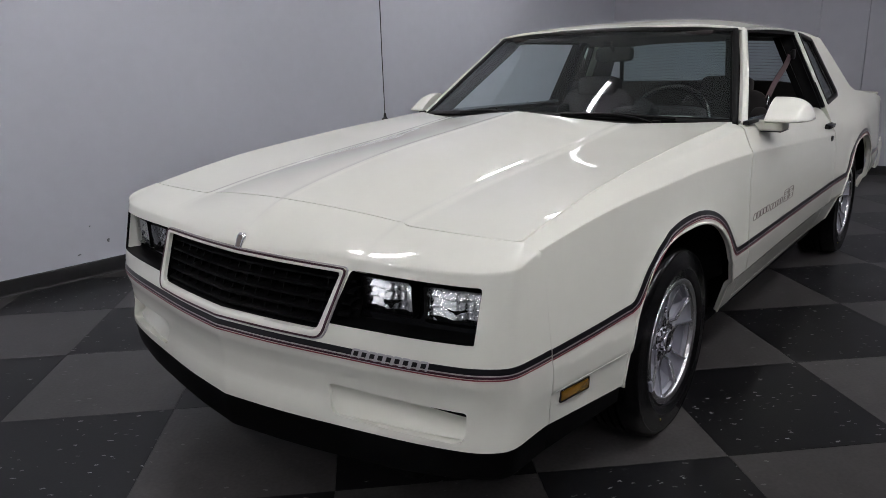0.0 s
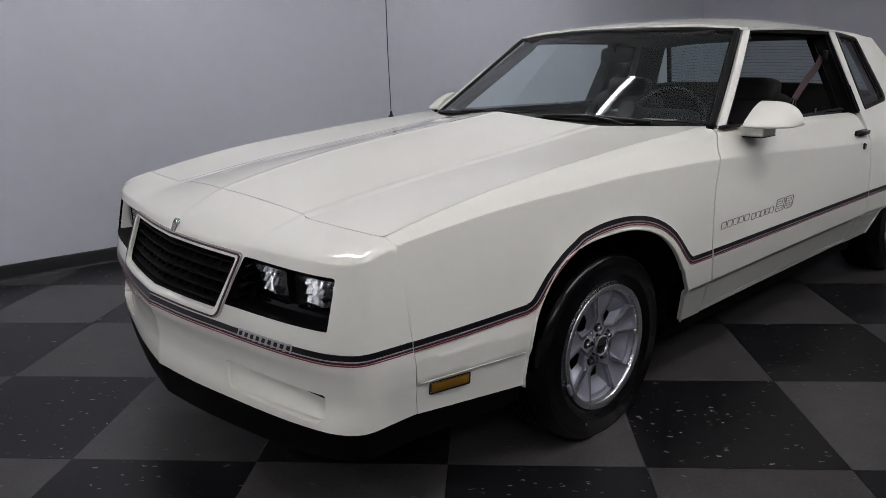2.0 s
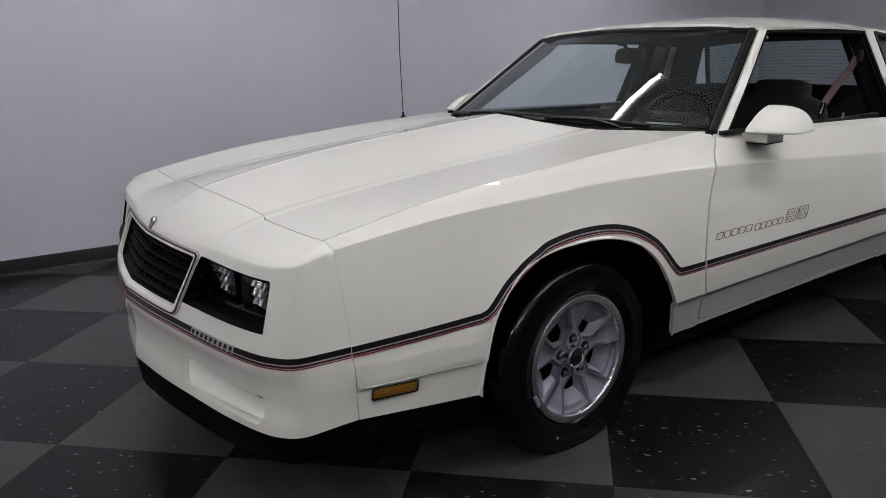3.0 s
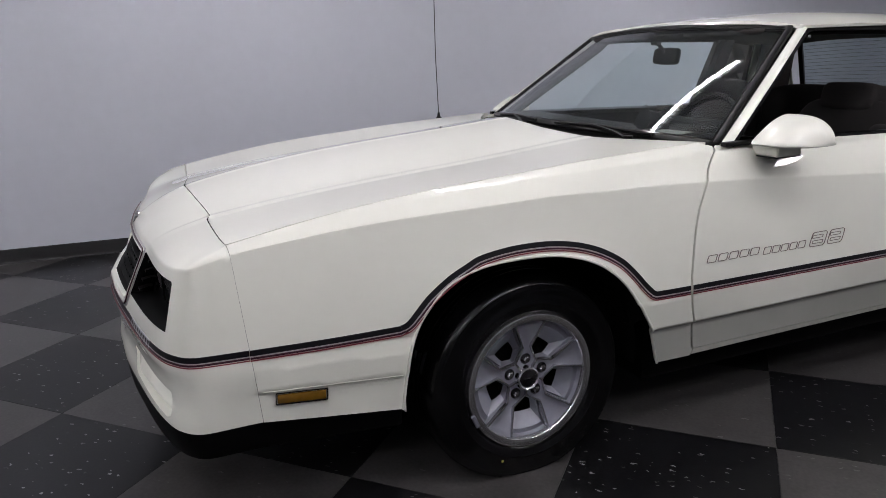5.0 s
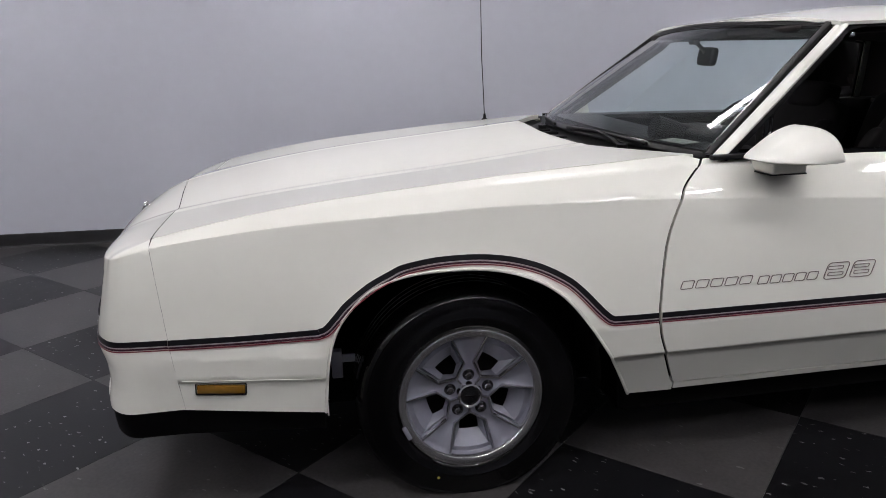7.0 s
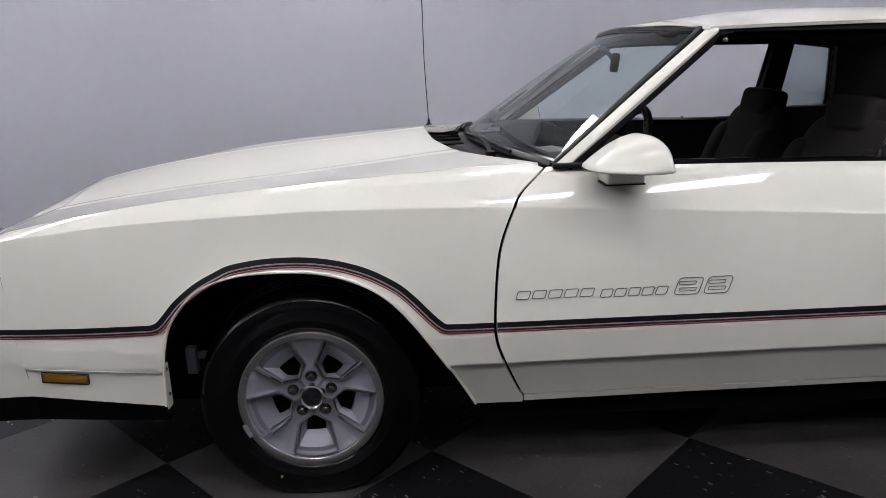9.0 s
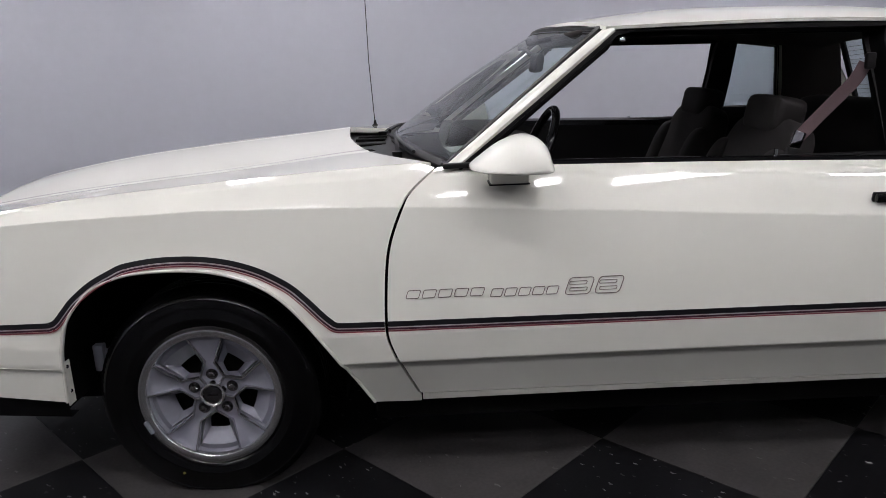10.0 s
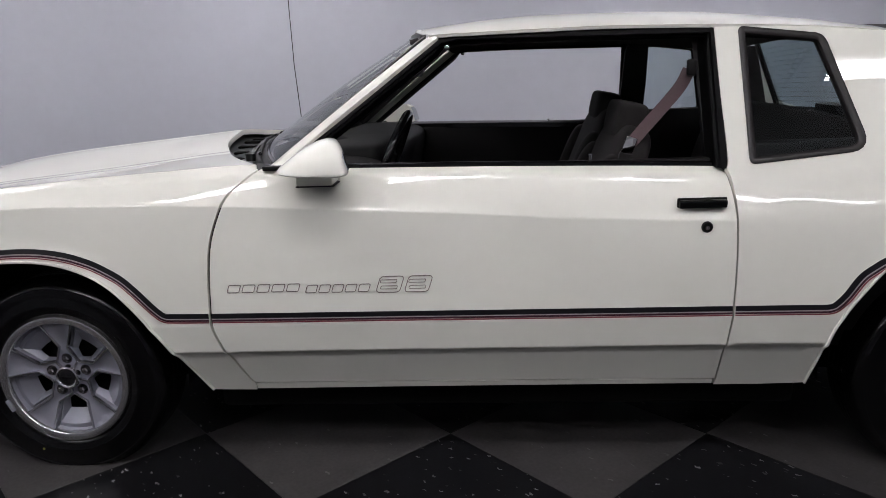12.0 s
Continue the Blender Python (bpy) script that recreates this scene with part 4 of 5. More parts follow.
for s in (1, -1):
    flip = np.array([1, s, 1.0])
    # quarter window
    q = QW
    qs = np.array([(0.5 * (q[:, 0].min() + q[:, 0].max()), 0.5 * (q[:, 1].min() + q[:, 1].max()))])
    inner = (q - qs) * 0.995 + qs
    me = oriented(sheet(inner, lambda x, z: glasshouse(x, z) + (0, 0.012, 0), 0.05, flange=0.0), (0, -1, 0), s < 0)
    o = part("quarter_window", me, Q_GLASS, car, "dark tinted fixed rear side window")
    o.visible_shadow = False
    p3 = glasshouse(q[:, 0], q[:, 1]) * flip
    part("window_seal", sweep(p3, [(-0.009, -0.010), (-0.009, 0.003), (-0.003, 0.005), (0.006, 0.004), (0.011, 0.000), (0.012, -0.013)] if s > 0 else [(0.009, -0.010), (0.009, 0.003), (0.003, 0.005), (-0.006, 0.004), (-0.011, 0.000), (-0.012, -0.013)], (0, -0.9 * s, 0.43), closed=True), FRAME, o, "black rubber window surround")
    # door window opening: black reveal, upper frame and belt strip
    outer3 = []
    line = dense([(2.070, 0.911), (2.074, 1.286), (2.062, 1.294), (1.32, 1.307), (1.262, 1.296), (0.780, 0.945)], 0.04, closed=False)
    tang = np.gradient(line, axis=0)
    nrm = np.stack([-tang[:, 1], tang[:, 0]], 1)
    nrm /= np.linalg.norm(nrm, axis=1)[:, None]
    for q0, n0 in zip(line, nrm):
        wd = 0.014 if q0[1] > 1.285 else 0.022
        pts = []
        for off, dep in ((0.004, 0.0), (0.004, 0.004), (-0.012, 0.006), (-0.014, 0.018), (-wd, 0.020), (-wd, 0.055), (-wd - 0.012, 0.075), (-wd - 0.012, 0.11)):
            c = q0 + n0 * (-off)
            p = glasshouse(np.array([c[0]]), np.array([c[1]]))[0]
            pts.append((p[0], (p[1] + dep) * s, p[2]))
        outer3.append(pts)
    part("window_reveal", surf(outer3, angle=35), SEAL, car, "black weatherstrip round the open side window")
    bl = [(x, float(sm(x, [(0.72, 0.947), (1.46, 0.932), (2.06, 0.913)]))) for x in np.linspace(0.735, 2.066, 40)]
    g = []
    for x, z in bl:
        w = float(side(np.array([x]), np.array([z]))[0])
        g.append([(x, -s * (w + 0.001), z - 0.004), (x, -s * (w - 0.001), z + 0.009), (x, -s * (w - 0.012), z + 0.012), (x, -s * (w - 0.035), z + 0.010), (x, -s * (w - 0.06), z + 0.004), (x, -s * (w - 0.062), z - 0.02)])
    part("belt_weatherstrip", surf(g, angle=35), GLOSSBLACK, car)

# ---- nose details ----
gr = new("grille")
gr.parent = car
ss = np.linspace(s_of(-0.425), s_of(0.425), 50)


def recessed(s, z, d):
    """Points behind the nose's skin by d."""
    p = nose(s, z)
    return p + np.asarray(d)[..., None] * np.array((1.0, 0, 0))


for k in range(6):
    z0 = 0.602 + k * 0.0265
    g = []
    for s0 in ss:
        zz = np.array([z0 - 0.003, z0 + 0.003, z0 + 0.008, z0 + 0.007])
        dd = np.array([0.016, 0.014, 0.036, 0.05])
        g.append([recessed(np.array([s0]), np.array([a]), b)[0] for a, b in zip(zz, dd)])
    part("slat", surf(g, angle=30), GRILLE_K, gr)
for k in range(17):
    s0 = s_of(-0.38 + 0.76 * k / 16)
    g = [[recessed(np.array([s0 + o]), np.array([z]), d)[0] for o, d in ((-0.003, 0.045), (-0.002, 0.024), (0.002, 0.024), (0.003, 0.045))] for z in np.linspace(0.585, 0.742, 6)]
    part("fin", surf(g, angle=30), GRILLE_K, gr)
g = [[recessed(np.array([s0]), np.array([z]), 0.06)[0] for z in np.linspace(0.57, 0.76, 5)] for s0 in ss]
part("grille_backing", surf(g), UNDER, gr)
# raised white surround with pin lines


def around(grow, lift):
    q = dense(rounded([(s_of(-0.388) - grow, 0.730 + grow * 0.6), (s_of(0.388) + grow, 0.730 + grow * 0.6), (s_of(0.355) + grow, 0.590 - grow), (s_of(-0.355) - grow, 0.590 - grow)], [0.006 + grow * 0.4, 0.006 + grow * 0.4, 0.02 + grow * 0.5, 0.02 + grow * 0.5]), 0.012)
    p = nose(q[:, 0], q[:, 1])
    return p + np.array((-lift, 0, 0))


g = [around(0.000, -0.012), around(0.000, 0.006), around(0.006, 0.009), around(0.015, 0.008), around(0.018, -0.002)]


def even(loop, n):
    l = np.concatenate([loop, loop[:1]])
    d = np.concatenate([[0], np.cumsum(np.linalg.norm(np.diff(l, axis=0), axis=1))])
    t = np.linspace(0, d[-1], n, endpoint=False)
    return np.stack([np.interp(t, d, l[:, i]) for i in range(3)], 1)


part("grille_liner", surf([even(around(-0.002, -l_), 200) for l_ in (0.006, 0.03, 0.06)], close_v=True), GRILLE_K, gr)
part("grille_surround", surf([even(r, 200) for r in g], close_v=True, angle=50), PAINT, car, "white raised grille surround")
for grow, mat_, rad in ((0.0165, STRIPE_M, 0.0024), (0.0215, STRIPE_S, 0.0014)):
    part("pin_line", sweep(even(around(grow, 0.0075 if grow < 0.02 else 0.002), 200), [(-rad, -0.002), (-rad, 0.002), (rad, 0.002), (rad, -0.002)], (-1, 0, 0.2), closed=True), mat_, car)

for s in (1, -1):
    L = LIGHT * (s, 1) if s > 0 else LIGHT[::-1] * FLIP
    hl = new("headlight")
    hl.parent = car
    c = L.mean(0)
    q = (L - c) * 1.03 + c
    me = oriented(sheet(q, lambda a, z: recessed(a, z, 0.072), 0.03, flange=0.0), (-1, 0, 0))
    part("bezel", me, GLOSSBLACK, hl, "black headlight bezel")
    loop = dense(L, 0.012)
    cc = loop.mean(0)
    wall = [recessed(((loop - cc) * k + cc)[:, 0], ((loop - cc) * k + cc)[:, 1], d) for k, d in ((1.0, -0.0005), (0.985, 0.004), (0.97, 0.03), (0.965, 0.075))]
    part("bezel_wall", surf(wall, close_v=True, angle=40), SEAL, hl)
    for y0, y1 in ((0.430, 0.584), (0.612, 0.764)):
        a = nose(np.array([s_of(y0 * s)]), np.array([0.70]))[0] + (0.034, 0, 0)
        b = nose(np.array([s_of(y1 * s)]), np.array([0.70]))[0] + (0.034, 0, 0)
        mid, d = (a + b) / 2, (b - a)
        wd = math.hypot(d[0], d[1])
        turn = math.degrees(math.atan2(d[1], d[0])) - 90 * s
        m = pose(mid[0] + 0.004, mid[1], 0.679, 0, 0, turn)
        lm = new("lamp")
        lm.parent = hl
        poly = rounded([(-wd / 2, -0.046), (wd / 2, -0.046), (wd / 2, 0.046), (-wd / 2, 0.046)], 0.010)
        shell = [[(x, p[0] * k, p[1] * k) for p in poly] for x, k in ((0.05, 1.0), (-0.006, 1.0), (-0.010, 0.97))]
        lens = [[(-0.010 - 0.006 * (1 - k * k), p[0] * k, p[1] * k) for p in poly] for k in (0.97, 0.8, 0.6, 0.4, 0.2, 0.02)]
        refl = [[(0.004 + 0.017 * ((v * 1.9 + 0.5 + 0.16 * math.sin(5 * w_ + 1)) % 1.0) * 0.75 + 0.006 * (1 - w_ * w_) + 0.0006 * math.sin(22 * w_), w_ * wd * 0.485, v * 0.0445) for w_ in np.linspace(-1, 1, 36)] for v in np.linspace(-1, 1, 40)]
        part("lamp_shell", moved(surf(shell, close_v=True), m), SEAL, lm, "black headlamp housing")
        part("reflector", moved(surf(refl, angle=70), m), REFLECTOR, lm, "bright fluted reflector")
        part("lens", moved(surf(lens, close_v=True, angle=70), m), LENS, lm, "clear rectangular headlamp lens")
    I = INLET if s > 0 else INLET[::-1] * FLIP
    c = I.mean(0)
    me = oriented(sheet((I - c) * 1.02 + c, lambda a, z: recessed(a, z, 0.008 + 0.062 * np.clip((np.abs(a) - 0.385) / 0.33, 0, 1) ** 0.7 * (0.30 + 0.70 * step01(0.372, 0.430, z))), 0.025, flange=0.0), (-1, 0, 0))
    part("bumper_pocket", me, PAINT, car, "white recess in the bumper")
    ii = np.linspace(0.54, 0.742, 12)
    part("pocket_slot", surf([[recessed(np.array([s_of(a * s)]), np.array([z]), 0.016)[0] for z in (0.449 - 0.115 * (a - 0.54), 0.458)] for a in ii]), SEAL, car)

# badge on the header's edge
bd = new("badge")
bd.parent = car
m = pose(-1.034, 0.0, 0.737, 0, 24, 0) @ Matrix.Scale(0.85, 4)
shape = rounded([(-0.014, 0.0), (0.014, 0.0), (0.018, 0.04), (0.012, 0.056), (-0.012, 0.056), (-0.018, 0.04)], 0.004)
part("badge_body", moved(surf([[(x, p[0] * k, 0.028 + (p[1] - 0.028) * k) for p in shape] for x, k in ((0.006, 1), (-0.003, 1), (-0.006, 0.9), (-0.006, 0.72), (-0.003, 0.68))], close_v=True), m), CHROME, bd, "chrome hood badge")
part("badge_field", moved(surf([[(-0.0032, p[0] * k, 0.028 + (p[1] - 0.028) * k) for p in shape] for k in (0.69, 0.02)], close_v=True), m), OUTLINE, bd)

# ---- stripes ----
STR_F = [(-0.352, 0.601), (-0.318, 0.637), (-0.260, 0.681), (-0.20, 0.712), (-0.158, 0.729), (-0.081, 0.7415), (-0.005, 0.745), (0.07, 0.7415), (0.148, 0.728), (0.225, 0.702), (0.297, 0.662), (0.342, 0.623), (0.388, 0.574)]
STR_R = [(2.383, 0.569), (2.417, 0.619), (2.451, 0.648), (2.493, 0.674), (2.589, 0.711), (2.684, 0.731), (2.785, 0.738), (2.875, 0.731), (2.955, 0.706), (3.025, 0.66), (3.075, 0.601)]


def stripe_line(x0, x1):
    pts = [(-0.79, 0.563), (-0.60, 0.562), (-0.42, 0.565), (-0.393, 0.568), (-0.376, 0.576), *STR_F, (0.410, 0.553), (0.424, 0.5435), (0.448, 0.5415), (0.6, 0.540), (1.3, 0.536), (2.0, 0.534), (2.29, 0.536), (2.335, 0.5365), (2.353, 0.539), (2.364, 0.547), *STR_R, (3.10, 0.572), (3.14, 0.561), (3.6, 0.561)]
    p = dense(spline(pts, 8), 0.012, closed=False)
    ends = [np.array([[x, np.interp(x, p[:, 0], p[:, 1])]]) for x in (x0, min(x1, p[-1, 0]))]
    return np.concatenate([ends[0], p[(p[:, 0] > x0 + 0.002) & (p[:, 0] < x1 - 0.002)], ends[1]])


def on_skin(p, fn):
    e = 0.002
    a = fn(p[:, 0], p[:, 1])
    du, dv = fn(p[:, 0] + e, p[:, 1]) - fn(p[:, 0] - e, p[:, 1]), fn(p[:, 0], p[:, 1] + e) - fn(p[:, 0], p[:, 1] - e)
    n = np.cross(du, dv)
    n /= np.linalg.norm(n, axis=1)[:, None]
    return a, n


BANDS = ((0.0150, -0.0075, STRIPE_K, "black_band"), (0.0022, -0.0168, STRIPE_S, "silver_pinstripe"), (0.0052, -0.0212, STRIPE_M, "maroon_band"), (0.0030, -0.0272, STRIPE_R, "red_pinstripe"))
for x0, x1, fn in ((-0.7868, 0.5569, side_point), (0.5662, 2.0868, side_point), (2.0945, 3.55, quarter_point)):
    a, n = on_skin(stripe_line(x0, x1), fn)
    n = np.where((n[:, 1:2] > 0), -n, n)
    for wd, off, mat_, nm in BANDS:
        me = ribbon(a, n, wd, 0.0030, off)
        part(nm, me, mat_, car)
        part(nm, flipped(me), mat_, car)
ss = np.linspace(S_END - 0.001, -S_END + 0.001, 240)
zz = 0.562 + 0.001 * np.abs(ss)
a, n = on_skin(np.stack([ss, zz], 1), nose)
n = np.where(n[:, 0:1] > 0.15, -n, n)
n = np.where(((n * a) * (0, 1, 0)).sum(1)[:, None] < -0.2, -n, n)
n = n / np.linalg.norm(n, axis=1)[:, None]
for wd, off, mat_, nm in BANDS:
    part(nm, ribbon(a, n, wd, 0.0012, off), mat_, car)


def letter_block(x0, x1, z0, z1, slant, fn, wd, r, mat_, parent, name):
    """A slanted rounded outline the size of one letter, laid on the skin."""
    h = z1 - z0
    q = rounded([(x0, z0), (x1, z0), (x1 + slant * h, z1), (x0 + slant * h, z1)], r, 4)
    q = np.concatenate([dense(q, 0.006), q[:1]])
    a, n = on_skin(q, fn)
    if fn is not nose:
        n = np.where(n[:, 1:2] > 0, -n, n)
    else:
        n = np.where(n[:, 0:1] > 0, -n, n)
    part(name, ribbon(a, n, wd, 0.0016), mat_, parent)


for k in range(5):
    for x0, w, z0 in ((0.619, 0.0447, 0.602), (0.855, 0.0390, 0.597)):
        letter_block(x0 + k * w, x0 + k * w + w * 0.80, z0, z0 + 0.0225, 0.35, side_point, 0.0021, 0.005, OUTLINE, door_left, "lettering_block")
for k in range(2):
    x0 = 1.064 + k * 0.084
    letter_block(x0, x0 + 0.070, 0.5935, 0.6405, 0.35, side_point, 0.0024, 0.012, OUTLINE, door_left, "lettering_block")
    for z0 in (0.6035, 0.6215):
        letter_block(x0 + 0.014, x0 + 0.062, z0, z0 + 0.009, 0.35, side_point, 0.0018, 0.003, OUTLINE, door_left, "lettering_block")
for k in range(9):
    y0 = s_of(-0.462) - k * 0.0232
    letter_block(y0, y0 - 0.0195, 0.5385, 0.5625, -0.25, nose, 0.0056, 0.004, LETTER, body, "badge_block")

# rolled lips of the wheel arches
for arch, fn in ((ARCH, side_point), (ARCH_R, quarter_point)):
    q = dense(spline(arch, 4), 0.012, closed=False)
    a, n = on_skin(q, fn)
    n = np.where(n[:, 1:2] > 0, -n, n)
    me = sweep(a + n * 0.001, [(0.0045 * math.cos(t), 0.0045 * math.sin(t)) for t in np.linspace(0, 2 * math.pi, 10, endpoint=False)], (0, -1, 0), angle=60)
    part("arch_lip", me, PAINT, car)
    part("arch_lip", flipped(me), PAINT, car)

# ---- side details ----
for s in (1, -1):
    mk = new("side_marker")
    mk.parent = car
    w = float(side(np.array([-0.67]), np.array([0.41]))[0])
    w0, w1 = (float(side(np.array([x]), np.array([0.41]))[0]) for x in (-0.742, -0.598))
    turn = math.degrees(math.atan2(w1 - w0, 0.144))
    m = pose(-0.667, -s * w, 0.4115, 0, 4, -turn * s)
    part("lens", moved(block(-0.064, 0.064, -0.006, 0.006, -0.0125, 0.0125, 0.003), m), AMBER, mk, "amber marker lens")
    ring_ = [(x, 0, z) for x, z in rounded([(-0.067, -0.0155), (0.067, -0.0155), (0.067, 0.0155), (-0.067, 0.0155)], 0.003)]
    part("bezel", moved(sweep(ring_, [(-0.0012, -0.004), (-0.0012, 0.003), (0.0012, 0.003), (0.0012, -0.004)], (0, 1, 0), closed=True), m), BLACK, mk)
    # thin ledge above the lower front panel
    ln = [(x, 0.4445 - 0.055 * (x + 0.77)) for x in np.linspace(-0.765, -0.395, 24)]
    a, n = on_skin(np.array(ln), side_point)
    n = np.where(n[:, 1:2] > 0, -n, n)
    me = ribbon(a, n, 0.004, 0.003)
    part("ledge_moulding", me if s > 0 else flipped(me), PAINT, car)

for s in (1, -1):
    dh = new("door_handle")
    dh.parent = car
    xc, zc = 1.997, 0.821
    w = float(side(np.array([xc]), np.array([zc]))[0])
    m = pose(xc, -s * (w + 0.004), zc, 12 * s, 0, 0)
    part("recess_plate", moved(block(-0.068, 0.068, -0.004, 0.004, -0.018, 0.018, 0.003), m), BLACK, dh)
    part("pull", moved(block(-0.0655, 0.0655, -0.010, 0.010, -0.006, 0.016, 0.005), m @ pose(0, -0.012 * s, 0)), GLOSSBLACK, dh, "black flap handle")
    part("lip", moved(block(-0.069, 0.069, -0.005, 0.005, -0.025, -0.019, 0.002), m), PAINT, dh)
    xl, zl = 2.009, 0.759
    wl = float(side(np.array([xl]), np.array([zl]))[0])
    lk = part("lock", moved(lathe([(0.001, -0.006), (0.014, -0.006), (0.016, -0.002), (0.016, 0.004), (0.001, 0.004)] if s > 0 else [(0.001, 0.006), (0.014, 0.006), (0.016, 0.002), (0.016, -0.004), (0.001, -0.004)], 24), pose(xl, -s * wl, zl, 8 * s, 0, 0)), BLACK, car, "black door lock")
    part("keyhole", moved(lathe([(0.001, -0.0075 * s), (0.006, -0.0075 * s), (0.007, -0.005 * s)], 16), pose(xl, -s * wl, zl, 8 * s, 0, 0)), CHROME, lk)

# door mirrors
SECT = spline([(0.800, 0.954), (0.845, 0.990), (0.895, 1.018), (0.945, 1.034), (0.982, 1.036), (1.004, 1.020), (1.014, 0.988), (1.018, 0.945), (0.94, 0.938), (0.87, 0.941)], 5, closed=True)
for s in (1, -1):
    mr = new("door_mirror")
    mr.parent = car
    mr.location.x = 0.008
    g = []
    for t in (-0.02, *(1 - (1 - u) ** 1.8 for u in np.linspace(0, 0.955, 26))):
        y = 0.866 + 0.140 * max(t, 0)
        k = (1 - max(t, 0) ** 3.6) ** 0.5 if t >= 0 else 0.96
        kx, kz = 0.35 + 0.65 * k, k
        anchor = np.array((0.985, 0.950))
        q = (SECT - (0.80, 0)) * (0.86 + 0.16 * max(t, 0), 1.0) + (0.80, 0)    # the rear face slants inwards to the driver
        q = anchor + (q - anchor) * (kx if t >= 0 else 0.97, kz)
        g.append([(x, -s * y, z) for x, z in q])
    me = surf(g, close_v=True, angle=50, caps=True)
    part("shell", me, PAINT, mr, "white teardrop mirror shell")
    part("mirror_glass", surf((np.array(g)[5:18, 26:34] if s > 0 else np.array(g)[4:20, 25:35]) + (0.0015, 0, 0), angle=70), DARKGLASS, mr)
    part("foot", moved(block(-0.055, 0.05, -0.055, 0.05, -0.018, 0.022, 0.008, 3), pose(0.908, -s * 0.868, 0.928)), PAINT, mr)
    part("gasket", moved(block(-0.057, 0.052, -0.052, 0.05, -0.004, 0.0, 0.001, 1), pose(0.908, -s * 0.868, 0.911)), BLACK, mr)
    part("sail_plate", moved(block(0.73, 0.86, -0.012, 0.012, 0.944, 0.958, 0.003), pose(0, -s * 0.82, 0)), BLACK, mr)

# turned-in end of the lower front panel, with its screws
for s in (1, -1):
    fl = part("panel_end", block(-0.388, -0.384, min(-s * 0.868, -s * 0.830), max(-s * 0.868, -s * 0.830), 0.305, 0.437, 0.0015, 1), PAINT, car)
    for z in (0.345, 0.42):
        part("screw", moved(lathe([(0.0, -0.003), (0.004, -0.0025), (0.006, 0.0)], 12, 40), pose(-0.384, -s * 0.848, z, 0, 0, 90)), CHROME, fl)

# aerial on the far fender
ae = new("aerial")
ae.parent = car
part("mast", tube([(0.430, 0.790, 0.945), (0.418, 0.778, 1.25), (0.418, 0.770, 1.80)], 0.0022, 8, up=(1, 0, 0)), BLACK, ae, "thin dark steel mast")
part("grommet", moved(lathe([(0.018, 0.0), (0.016, 0.008), (0.008, 0.016), (0.005, 0.035), (0.001, 0.036)], 20), pose(0.430, 0.790, 0.938, 90, 0, 0)), BLACK, ae)

